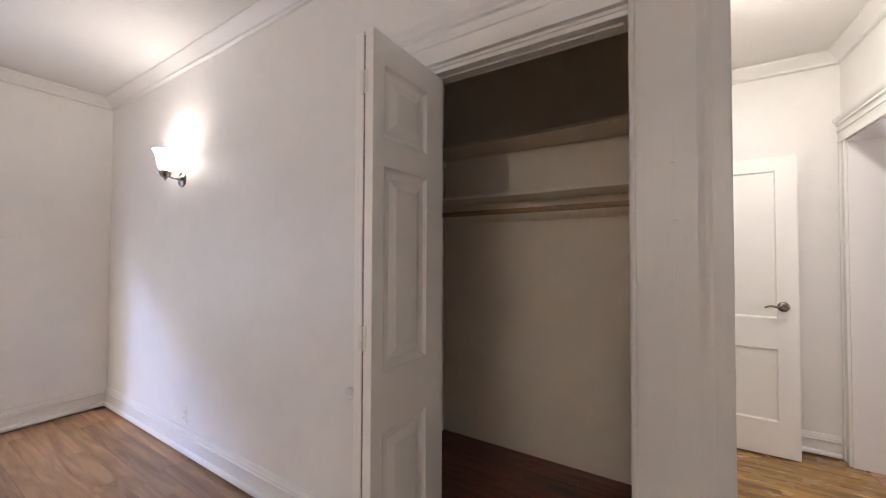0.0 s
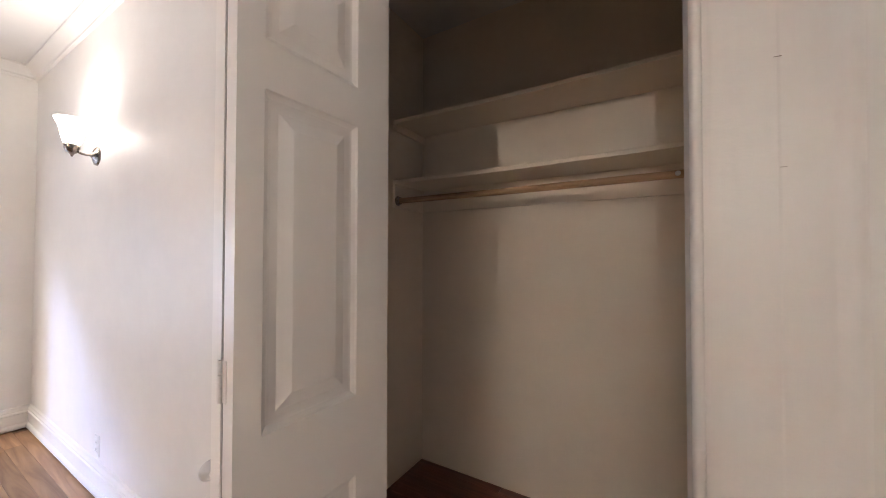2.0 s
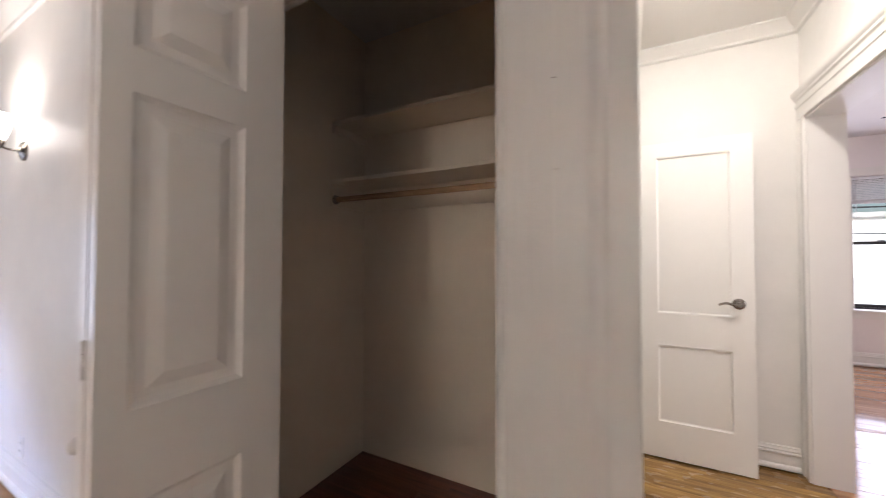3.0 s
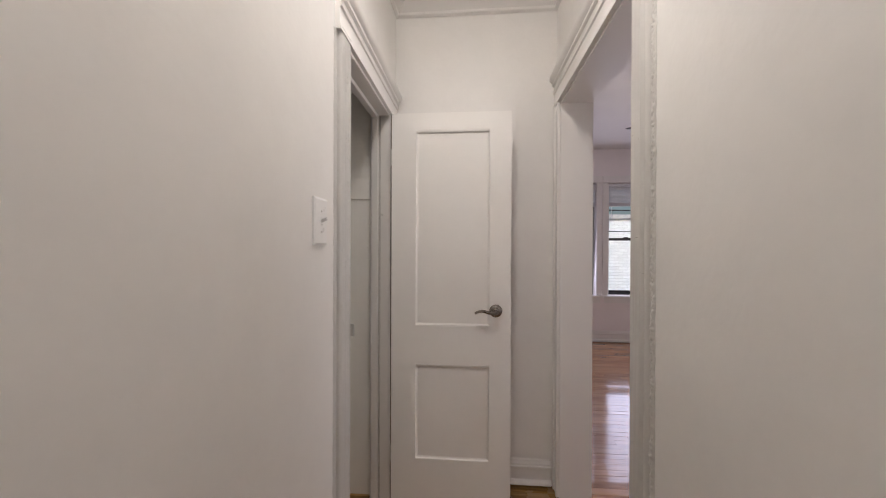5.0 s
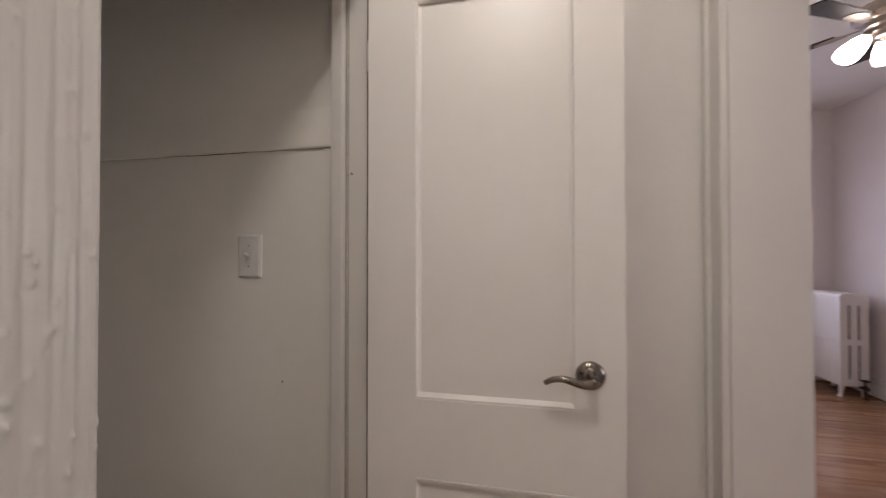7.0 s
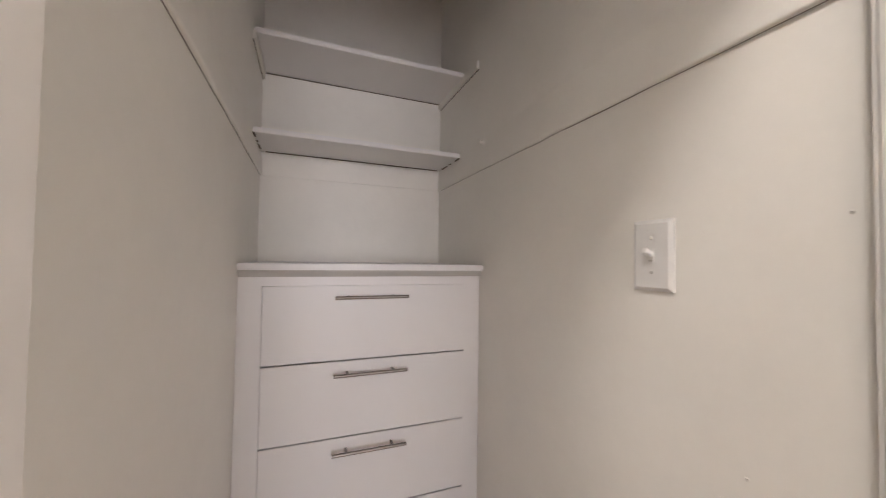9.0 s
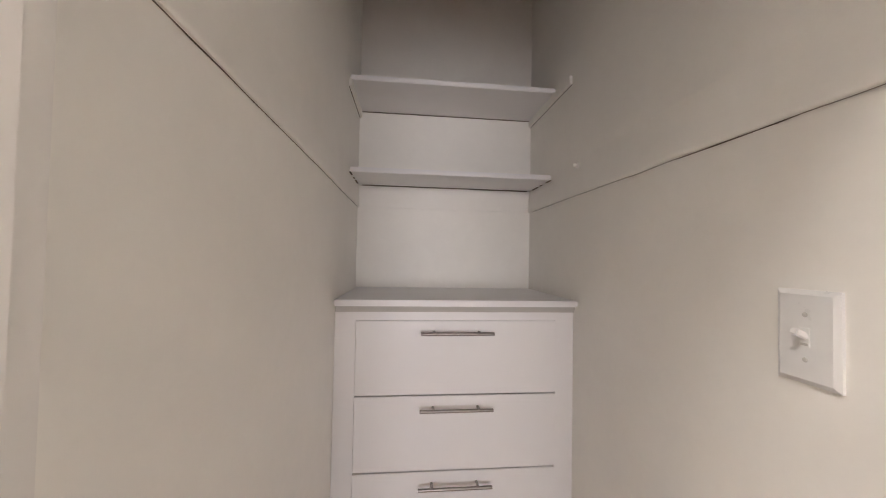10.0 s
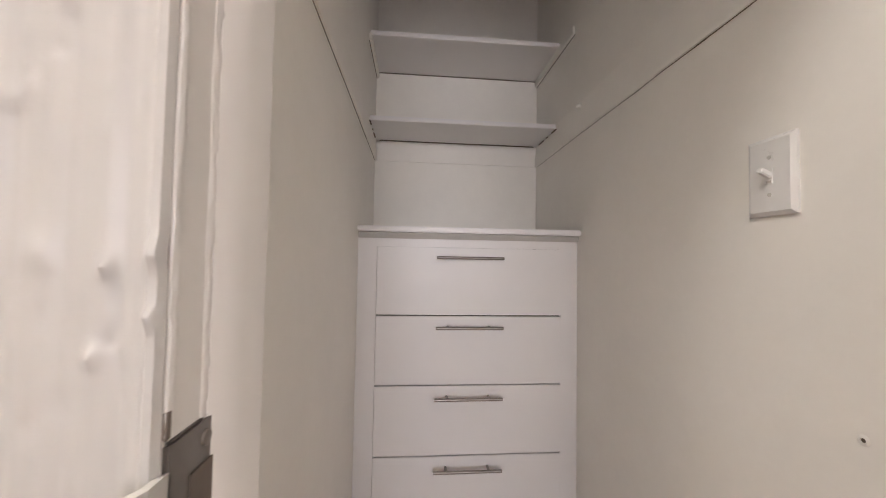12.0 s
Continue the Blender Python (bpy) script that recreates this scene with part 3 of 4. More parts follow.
# ---- doors ----
def panelled_slab(bm, w, h, t, x0, x1, panels, steps):
    """A slab from (0, 0, 0) with its front at y = 0 facing -y; each panel sinks and rises by the (inset, depth) steps, on both sides."""
    for side in (0, 1):
        y0, sgn = (0.0, 1) if side == 0 else (t, -1)
        xs, zs = [0, x0, x1, w], sorted({0, h, *(z for p in panels for z in p)})
        for i in range(3):
            for k in range(len(zs) - 1):
                xa, xb, za, zb = xs[i], xs[i + 1], zs[k], zs[k + 1]
                if i == 1 and (za, zb) in panels:
                    prev = None
                    for ins, dep in [(0, 0), *steps]:
                        loop = [bm.verts.new(p) for p in ((xa + ins, y0 + sgn * dep, za + ins), (xb - ins, y0 + sgn * dep, za + ins), (xb - ins, y0 + sgn * dep, zb - ins), (xa + ins, y0 + sgn * dep, zb - ins))]
                        if prev:
                            for j in range(4):
                                bm.faces.new((prev[j], prev[(j + 1) % 4], loop[(j + 1) % 4], loop[j]))
                        prev = loop
                    bm.faces.new(prev)
                else:
                    bm.faces.new([bm.verts.new(p) for p in ((xa, y0, za), (xb, y0, za), (xb, y0, zb), (xa, y0, zb))])
    for pts in (((0, 0, 0), (0, t, 0), (0, t, h), (0, 0, h)), ((w, 0, 0), (w, t, 0), (w, t, h), (w, 0, h)), ((0, 0, 0), (w, 0, 0), (w, t, 0), (0, t, 0)), ((0, 0, h), (w, 0, h), (w, t, h), (0, t, h))):
        bm.faces.new([bm.verts.new(p) for p in pts])
    bmesh.ops.remove_doubles(bm, verts=bm.verts[:], dist=1e-5)
    bmesh.ops.recalc_face_normals(bm, faces=bm.faces[:])


RAISED = [(0.004, 0.004), (0.012, 0.009), (0.018, 0.010), (0.034, 0.010), (0.060, 0.002), (0.064, 0.001)]
LEAF_PANELS = [(0.218, 0.771), (0.963, 1.623), (1.718, 1.953)]


def bifold():
    t = thing("bifold_door", (-0.94, -0.18, 0), "white moulded bifold closet door standing folded open", "door")
    w, h, th = 0.402, 2.052, 0.034
    fold = Vector((-0.957, -0.346))
    for end, side in ((Vector((-0.945, 0.055)), 1), (Vector((-0.948, 0.055)), -1)):
        d = (end - fold).normalized()
        turn = Matrix(((d.x, -d.y, 0, 0), (d.y, d.x, 0, 0), (0, 0, 1, 0), (0, 0, 0, 1)))
        bm = bmesh.new()
        panelled_slab(bm, w, h, th, 0.052, 0.290, LEAF_PANELS, RAISED)
        # the leaf runs along d; its moulded front faces away from the other leaf
        off = Matrix.Translation((0, -th - 0.004, 0)) if side == 1 else Matrix.Translation((0, 0.004, 0))
        bmesh.ops.transform(bm, matrix=Matrix.Translation((fold.x, fold.y, 0.012)) @ turn @ off, verts=bm.verts[:])
        leaf = part("leaf", bm, M_DOOR, t)
        bev = leaf.modifiers.new("worn_edge", "BEVEL")
        bev.width, bev.segments, bev.limit_method, bev.angle_limit = 0.002, 2, "ANGLE", radians(50)
    for z in (0.25, 1.05, 1.86):
        bm = bmesh.new()
        for k, (a, b) in enumerate(((0, 0.026), (0.027, 0.050), (0.051, 0.076))):
            tube(bm, [(fold.x, fold.y - 0.004, z + a), (fold.x, fold.y - 0.004, z + b)], 0.0042)
        box(bm, fold.x - 0.016, fold.x + 0.016, fold.y - 0.0015, fold.y - 0.0003, z, z + 0.076)
        part("hinge", bm, M_TRIM, t, "small painted butt hinge", True)
    # Strip set into the gap, coloured as the deep shade between the leaves.
    bm = bmesh.new()
    box(bm, fold.x - 0.0036, fold.x + 0.0036, fold.y + 0.003, fold.y + 0.012, 0.03, h)
    part("seam", bm, M_CRACK_SHADE, t, "dark strip standing in for the shade between the leaves")
    bm = bmesh.new()
    lathe(bm, [(0.008, 0), (0.008, 0.012), (0.016, 0.018), (0.020, 0.028), (0.015, 0.037), (0, 0.040)], Matrix.Translation((-0.998, -0.332, 0.900)) @ pose(0, 0, 0, 0, -90, 0), 18)
    part("knob", bm, M_WHITE, t, "small round white knob", True)
    return t


bifold()


def lever_handle(parent, x, y, z, reach):
    """A rosette and a curved lever on a face that looks towards -y."""
    bm = bmesh.new()
    lathe(bm, [(0, 0.012), (0.020, 0.011), (0.029, 0.007), (0.033, 0.002), (0.033, 0)], Matrix.Translation((x, y, z)) @ pose(0, 0, 0, 90, 0, 0), 28)
    h = part("handle", bm, M_NICKEL, parent, "brushed nickel curved lever handle", True)
    bm = bmesh.new()
    tube(bm, [(x, y, z), (x, y - 0.03, z), (x, y - 0.048, z)], [0.013, 0.011, 0.012], 14)
    pts, rad = [], []
    for k in range(13):
        u = k / 12
        pts.append((x + reach * (u * 0.105), y - 0.048 - 0.010 * math.sin(u * 3.1), z + 0.013 * math.sin(max(0, u - 0.12) * 3.5) * u - 0.006 * math.sin(u * 5.2) * (1 - u) - 0.007 * u ** 4))
        rad.append(0.0105 - 0.0048 * u)
    tube(bm, pts, rad, 12)
    part("lever", bm, M_NICKEL, h, "", True)
    bm = bmesh.new()
    lathe(bm, [(0, 0.0605), (0.006, 0.060), (0.007, 0.056)], Matrix.Translation((x, y, z)) @ pose(0, 0, 0, 90, 0, 0), 14)
    part("keyhole", bm, M_STEEL, h, "", True)


def linen_door():
    x0, x1, yf, z0, z1, th = 0.026, 0.642, 2.036, 0.012, 2.030, 0.036
    t = thing("panel_door", (0.026, yf, 0), "white painted two-panel wooden door standing open against the wall", "door")
    bm = bmesh.new()
    panelled_slab(bm, x1 - x0, z1 - z0, th, 0.129, 0.506, [(0.232, 0.722), (0.920, 1.930)], [(0.002, 0.008), (0.010, 0.011), (0.014, 0.011)])
    bmesh.ops.transform(bm, matrix=Matrix.Translation((x0, yf, z0)), verts=bm.verts[:])
    slab = part("slab", bm, M_DOOR, t)
    bev = slab.modifiers.new("worn_edge", "BEVEL")
    bev.width, bev.segments, bev.limit_method, bev.angle_limit = 0.0025, 2, "ANGLE", radians(50)
    for z in (1.942 - 0.004, 0.734 - 0.004):
        bm = bmesh.new()
        extrude(bm, [(0, 0), (0.006, 0.002), (0.009, 0.010), (0.009, 0.014), (0.003, 0.015), (0, 0.015)], (x0 + 0.129, yf + 0.008, z - 0.010), (x0 + 0.506, yf + 0.008, z - 0.010), (0, -1, 0), (0, 0, 1))
        part("panel_moulding", bm, M_DOOR, t)
    bm = bmesh.new()
    extrude(bm, [(0, 0), (0.010, 0), (0.010, 0.004), (0.0, 0.013)], (x0 + 0.129, yf + 0.010, 0.932), (x0 + 0.506, yf + 0.010, 0.932), (0, -1, 0), (0, 0, 1))
    part("panel_moulding", bm, M_DOOR, t)
    lever_handle(t, 0.566, yf, 1.014, -1)
    # Solid dark strip in the open gap, in place of its shade.
    bm = bmesh.new()
    box(bm, 0.0195, 0.0257, yf + 0.007, yf + 0.012, z0, z1)
    part("edge_gap_shade", bm, M_CRACK_SHADE, t, "dark strip painting the shade in the gap beside the jamb")
    for z in (0.22, 1.762):
        bm = bmesh.new()
        box(bm, 0.0194, 0.0258, yf + 0.002, yf + 0.006, z + 0.004, z + 0.086)
        tube(bm, [(0.020, yf + 0.030, z), (0.020, yf + 0.030, z + 0.09)], 0.006)
        tube(bm, [(0.020, yf + 0.030, z + 0.09), (0.020, yf + 0.030, z + 0.096)], 0.0045)
        part("hinge", bm, M_OLD, t, "painted-over butt hinge", True)
    bm = bmesh.new()
    box(bm, 0.6423, 0.6435, yf + 0.008, yf + 0.028, 0.98, 1.036)
    part("latch_plate", bm, M_STEEL, t, "steel latch plate")


linen_door()

strike = thing("strike_plate", (-0.01, LY0, 1.045), "worn steel strike plate set in the door jamb", "latch")
bm = bmesh.new()
soft_box(bm, -0.026, 0.0152, LY0 - 0.001, LY0 + 0.0018, 1.012, 1.076, 0.001)
tube(bm, [(0.006, LY0 + 0.001, 1.030), (0.016, LY0 + 0.001, 1.030)], 0.002, 8)
part("plate", bm, M_STEEL, strike)
bm = bmesh.new()
extrude(bm, [(0.013, 0.0), (0.024, 0.0), (0.032, -0.004), (0.036, -0.010), (0.034, -0.012), (0.030, -0.007), (0.023, -0.003), (0.013, -0.003)], (0, LY0 + 0.0018, 1.024), (0, LY0 + 0.0018, 1.066), (1, 0, 0), (0, 1, 0))
part("lip", bm, M_OLD, strike, "curved lip smeared with white paint")
bm = bmesh.new()
soft_box(bm, 0.0118, 0.0157, LY0 - 0.001, LY0 + 0.0011, 1.0765, 1.088, 0.001)
part("bare_patch", bm, M_CRACK_SHADE, strike, "chipped paint showing brown wood")
bm = bmesh.new()
box(bm, -0.019, 0.002, LY0 + 0.0016, LY0 + 0.0024, 1.026, 1.058)
part("bolt_hole", bm, M_CRACK_SHADE, strike)
for z in (1.019, 1.0675):
    bm = bmesh.new()
    lathe(bm, [(0, 0.0012), (0.003, 0.0008), (0.0035, 0)], Matrix.Translation((-0.008, LY0 + 0.0018, z)) @ pose(0, 0, 0, -90, 0, 0), 12)
    part("screw", bm, M_STEEL, strike, "", True)


# ---- switches and outlets ----
def switch(at, m, w, h, group="light switches", label="white plastic toggle light switch on the wall"):
    """Built on a face that looks towards -y, then turned by m."""
    t = thing("light_switch", at, label, "light switch", group)
    mm = Matrix.Translation(at) @ m

    def add(name, bm, mat, lab=""):
        bmesh.ops.transform(bm, matrix=mm, verts=bm.verts[:])
        return part(name, bm, mat, t, lab, name != "plate")
    bm = bmesh.new()
    a, b = w / 2, h / 2
    o = [bm.verts.new(p) for p in ((-a, 0, -b), (a, 0, -b), (a, 0, b), (-a, 0, b))]
    e = [bm.verts.new(p) for p in ((-a, -0.0045, -b), (a, -0.0045, -b), (a, -0.0045, b), (-a, -0.0045, b))]
    i = [bm.verts.new((px * (a - 0.0065), -0.0085, pz * (b - 0.0065))) for px, pz in ((-1, -1), (1, -1), (1, 1), (-1, 1))]
    for lo, hi in ((o, e), (e, i)):
        for k in range(4):
            bm.faces.new((lo[k], lo[(k + 1) % 4], hi[(k + 1) % 4], hi[k]))
    bm.faces.new(i)
    add("plate", bm, M_PLASTIC)
    bm = bmesh.new()
    box(bm, -0.0056, 0.0056, -0.0098, -0.008, -0.0125, 0.0125)
    add("collar", bm, M_PLASTIC)
    bm = bmesh.new()
    box(bm, -0.0042, 0.0042, -0.0102, -0.0097, -0.0110, -0.0078)
    add("slot", bm, M_OLD)
    bm = bmesh.new()
    soft_box(bm, -0.0046, 0.0046, -0.0285, -0.007, -0.0044, 0.0048, 0.0016)
    bmesh.ops.transform(bm, matrix=Matrix.Translation((0, -0.007, 0)) @ Matrix.Rotation(radians(-24), 4, "X") @ Matrix.Translation((0, 0.007, 0)), verts=bm.verts[:])
    add("toggle", bm, M_PLASTIC)
    for z in (-0.030, 0.030):
        bm = bmesh.new()
        lathe(bm, [(0, 0.0016), (0.0028, 0.0010), (0.0034, 0)], Matrix.Translation((0, -0.0085, z)) @ pose(0, 0, 0, 90, 0, 0), 12)
        add("screw", bm, M_OLD)
    return t


switch((0.0, 1.220, 1.409), Matrix.Rotation(radians(90), 4, "Z"), 0.086, 0.138)
switch((-0.364, LR, 1.286), Matrix.Identity(4), 0.076, 0.126)


def outlet(at, m, w=0.072, h=0.116):
    t = thing("power_outlet", at, "white plastic duplex power outlet above the baseboard", "power outlet", "power outlets")
    mm = Matrix.Translation(at) @ m

    def add(name, bm, mat):
        bmesh.ops.transform(bm, matrix=mm, verts=bm.verts[:])
        return part(name, bm, mat, t)
    bm = bmesh.new()
    soft_box(bm, -w / 2, w / 2, -0.006, 0.0, -h / 2, h / 2, 0.0025)
    add("plate", bm, M_PLASTIC)
    for z in (-0.021, 0.021):
        bm = bmesh.new()
        soft_box(bm, -0.016, 0.016, -0.009, -0.004, z - 0.014, z + 0.014, 0.003)
        s = add("socket", bm, M_PLASTIC)
        for x in (-0.006, 0.006):
            bm = bmesh.new()
            box(bm, x - 0.001, x + 0.001, -0.0095, -0.008, z - 0.004, z + 0.005)
            bmesh.ops.transform(bm, matrix=mm, verts=bm.verts[:])
            part("slot", bm, M_DARK, s)


outlet((-2.95, NORTH, 0.255), Matrix.Identity(4))
outlet((BX, 4.19, 0.30), Matrix.Rotation(radians(-90), 4, "Z"))


# ---- wall lamps ----
def sconce(at, m, power):
    t = thing("wall_sconce", at, "nickel wall lamp with a lit opal glass bell shade", "wall lamp", "wall lamps")
    mm = Matrix.Translation(at) @ m

    def add(name, bm, mat, lab=""):
        bmesh.ops.transform(bm, matrix=mm, verts=bm.verts[:])
        return part(name, bm, mat, t, lab, True)
    bm = bmesh.new()
    lathe(bm, [(0, 0.030), (0.012, 0.030), (0.018, 0.022), (0.040, 0.016), (0.052, 0.010), (0.055, 0.0)], pose(0, 0, 0, 90, 0, 0))
    add("backplate", bm, M_NICKEL)
    bm = bmesh.new()
    tube(bm, [(0, -0.028, 0.0), (0, -0.045, -0.004), (0, -0.065, -0.002), (0, -0.085, 0.006), (0, -0.095, 0.012)], 0.006, 12)
    add("arm", bm, M_NICKEL)
    bm = bmesh.new()
    lathe(bm, [(0, -0.040), (0.004, -0.038), (0.006, -0.030), (0.012, -0.022), (0.026, -0.012), (0.033, 0.006), (0.034, 0.026), (0.030, 0.028), (0, 0.028)], pose(0, -0.105, 0.012))
    add("cup", bm, M_NICKEL)
    bm = bmesh.new()
    lathe(bm, [(0.028, 0.0), (0.036, 0.012), (0.044, 0.040), (0.050, 0.075), (0.057, 0.105), (0.074, 0.138), (0.071, 0.139), (0.054, 0.107), (0.046, 0.075), (0.040, 0.040), (0.030, 0.010)], pose(0, -0.105, 0.040), 36)
    add("shade", bm, M_SHADE, "lit opal glass bell shade")
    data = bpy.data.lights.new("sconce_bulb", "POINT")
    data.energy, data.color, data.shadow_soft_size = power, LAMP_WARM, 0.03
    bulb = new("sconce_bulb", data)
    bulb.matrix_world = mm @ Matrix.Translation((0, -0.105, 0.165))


sconce((-3.04, NORTH, 1.885), Matrix.Identity(4), SCONCE_POWER)
# Unseen fill lamp in sconce form, placed where the closet's shadow edges point.
sconce((-0.02, SOUTH, 1.885), Matrix.Rotation(radians(180), 4, "Z"), SOUTH_FILL_POWER)

hall_lamp = thing("ceiling_light", (0.42, 1.00, CEIL), "flush glass ceiling light, lit, in the hall", "ceiling light")
bm = bmesh.new()
lathe(bm, [(0, 0), (0.15, 0), (0.155, -0.012), (0.15, -0.022), (0.13, -0.022)], pose(0.42, 1.00, CEIL - 0.001))
part("base", bm, M_STEEL, hall_lamp, "", True)
bm = bmesh.new()
lathe(bm, [(0.13, -0.022), (0.125, -0.042), (0.10, -0.064), (0.06, -0.077), (0, -0.080)], pose(0.42, 1.00, CEIL))
part("glass_dome", bm, M_DOME, hall_lamp, "lit frosted glass dome", True)


# ---- coat closet ----
def closet_shelf(name, x0, x1, y0, y1, z, label, th=0.02, sag=0.006):
    t = thing(name, ((x0 + x1) / 2, (y0 + y1) / 2, z), label, "shelf", "closet shelves")
    bm = bmesh.new()
    n = 16
    rows = []
    for k in range(n + 1):
        u = k / n
        x = x0 + (x1 - x0) * u
        dz = -sag * math.sin(math.pi * u) + 0.002 * noise.noise((x * 3, z, 0))
        rows.append([bm.verts.new(p) for p in ((x, y0, z + dz - th), (x, y0, z + dz - 0.003), (x, y0 + 0.003, z + dz), (x, y1, z), (x, y1, z - th))])
    for a, b in zip(rows, rows[1:]):
        for j in range(5):
            bm.faces.new((a[j], a[(j + 1) % 5], b[(j + 1) % 5], b[j]))
    bm.faces.new(rows[0][::-1])
    bm.faces.new(rows[-1])
    bmesh.ops.recalc_face_normals(bm, faces=bm.faces[:])
    part("board", bm, M_COAT, t)
    return t


sh = closet_shelf("closet_shelf", C1L + 0.002, -0.121, 0.905, C1B - 0.002, 1.750, "cream painted board shelf over a hanging rod")
bm = bmesh.new()
box(bm, C1L + 0.001, -0.121, C1B - 0.020, C1B - 0.001, 1.592, 1.729)
part("cleat", bm, M_COAT, sh)
bm = bmesh.new()
box(bm, C1L + 0.001, C1L + 0.020, 0.905, C1B - 0.021, 1.592, 1.729)
part("cleat", bm, M_COAT, sh)
bm = bmesh.new()
box(bm, -0.140, -0.121, 0.905, C1B - 0.021, 1.592, 1.729)
part("cleat", bm, M_COAT, sh)
sh = closet_shelf("closet_shelf", C1L + 0.002, -0.121, 0.915, C1B - 0.002, 2.105, "cream painted upper board shelf in the coat closet")
bm = bmesh.new()
box(bm, C1L + 0.001, C1L + 0.020, 0.915, C1B - 0.002, 2.040, 2.084)
part("cleat", bm, M_COAT, sh)
rod = thing("clothes_rod", (-0.84, 0.93, 1.632), "bare wooden clothes rod across the closet", "clothes rod")
bm = bmesh.new()
tube(bm, [(C1L + 0.016, 0.93, 1.632), (-0.84, 0.93, 1.628), (-0.152, 0.93, 1.630)], 0.0165, 16)
part("pole", bm, M_ROD, rod, "", True)
for x, s, mat, lab in ((C1L + 0.021, 1, M_NICKEL, "brown metal rod socket"), (-0.141, -1, M_PLASTIC, "white rod socket")):
    bm = bmesh.new()
    lathe(bm, [(0.028, 0), (0.026, 0.006), (0.021, 0.009), (0.020, 0.022), (0.0175, 0.022)], Matrix.Translation((x, 0.93, 1.632)) @ pose(0, 0, 0, 0, 90 * s, 0), 20)
    part("socket", bm, mat, rod, lab, True)
bm = bmesh.new()
lathe(bm, [(0.010, 0), (0.009, 0.002), (0.005, 0.0035), (0, 0.004)], Matrix.Translation((-0.205, 0.9140, 1.631)) @ pose(0, 0, 0, 90, 0, 0), 16)
part("peg", bm, M_PLASTIC, rod, "white plastic peg", True)

# ---- linen closet ----
UNIT_F = -1.035
unit = thing("drawer_unit", (-1.25, 1.715, 0), "built-in white drawer unit with bar pulls", "drawer unit")
bm = bmesh.new()
for y0, y1 in ((LL + 0.001, 1.400), (2.032, LR - 0.001)):
    box(bm, UNIT_F - 0.018, UNIT_F - 0.004, y0, y1, 0, 1.225)
box(bm, UNIT_F - 0.018, UNIT_F - 0.004, 1.400, 2.032, 1.1878, 1.225)
box(bm, UNIT_F - 0.018, UNIT_F - 0.004, 1.400, 2.032, 0, 0.030)
part("face_frame", bm, M_WHITE, unit)
bm = bmesh.new()
box(bm, LB + 0.001, UNIT_F - 0.019, LL + 0.001, LR - 0.001, 0.0, 1.224)
part("carcass", bm, M_DARK, unit)
for k in range(5):
    top = 1.187 - 0.2305 * k
    d = new("drawer")
    d.parent = unit
    d.matrix_parent_inverse = Matrix.Translation(unit.location).inverted()
    bm = bmesh.new()
    soft_box(bm, UNIT_F - 0.018, UNIT_F, 1.4014, 2.0306, top - 0.2258, top, 0.001)
    part_front = new("front", mesh_of("front", bm, M_WHITE))
    part_front.parent = d
    bm = bmesh.new()
    z = top - 0.034
    tube(bm, [(UNIT_F + 0.032, 1.598, z), (UNIT_F + 0.032, 1.822, z)], 0.0052, 12)
    for y in (1.640, 1.780):
        tube(bm, [(UNIT_F - 0.001, y, z), (UNIT_F + 0.032, y, z)], 0.0042, 10)
    pull = new("pull", mesh_of("pull", bm, M_STEEL, True))
    pull.parent = d
    tagged(pull, "brushed steel bar pull")
top_board = thing("worktop", (-1.23, 1.715, 1.253), "white painted counter board on the drawer unit", "worktop")
bm = bmesh.new()
soft_box(bm, LB + 0.002, -1.005, LL + 0.002, LR - 0.002, 1.235, 1.254, 0.003)
part("board", bm, M_WHITE, top_board)
bm = bmesh.new()
extrude(bm, [(0, 0), (0.008, 0.0), (0.010, 0.008), (0.013, 0.012), (0.013, 0.0195), (0, 0.0195)], (UNIT_F - 0.004, LL + 0.002, 1.215), (UNIT_F - 0.004, LR - 0.002, 1.215), (1, 0, 0), (0, 0, 1))
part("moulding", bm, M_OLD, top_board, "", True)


def linen_shelf(xf, z, label, cleats=()):
    t = thing("closet_shelf", (xf, 1.71, z), label, "shelf", "closet shelves")
    bm = bmesh.new()
    soft_box(bm, LB + 0.002, xf, LL + 0.003, LR - 0.003, z - 0.018, z, 0.0025)
    part("board", bm, M_WHITE, t)
    for y0, y1, ahead in cleats:
        bm = bmesh.new()
        soft_box(bm, LB + 0.002, xf + ahead, y0, y1, z - 0.048, z - 0.0185, 0.002)
        part("cleat", bm, M_CLOSET, t)
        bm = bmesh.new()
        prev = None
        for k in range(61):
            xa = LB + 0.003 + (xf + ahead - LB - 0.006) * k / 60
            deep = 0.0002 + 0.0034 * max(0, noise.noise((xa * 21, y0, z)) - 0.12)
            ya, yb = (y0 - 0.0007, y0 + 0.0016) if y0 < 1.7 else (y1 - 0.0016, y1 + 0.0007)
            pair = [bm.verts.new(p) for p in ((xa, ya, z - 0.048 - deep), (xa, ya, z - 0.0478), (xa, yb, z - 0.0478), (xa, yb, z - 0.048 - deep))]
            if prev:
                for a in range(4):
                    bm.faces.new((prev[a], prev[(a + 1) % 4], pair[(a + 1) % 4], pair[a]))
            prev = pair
        part("crack", bm, M_CRACK_SHADE, t, "dark crack under the cleat")
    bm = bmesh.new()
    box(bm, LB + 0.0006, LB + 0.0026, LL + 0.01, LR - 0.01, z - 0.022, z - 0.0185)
    part("back_line", bm, M_CRACK_SHADE, t, "thin dark line under the back edge of the shelf")
    return t


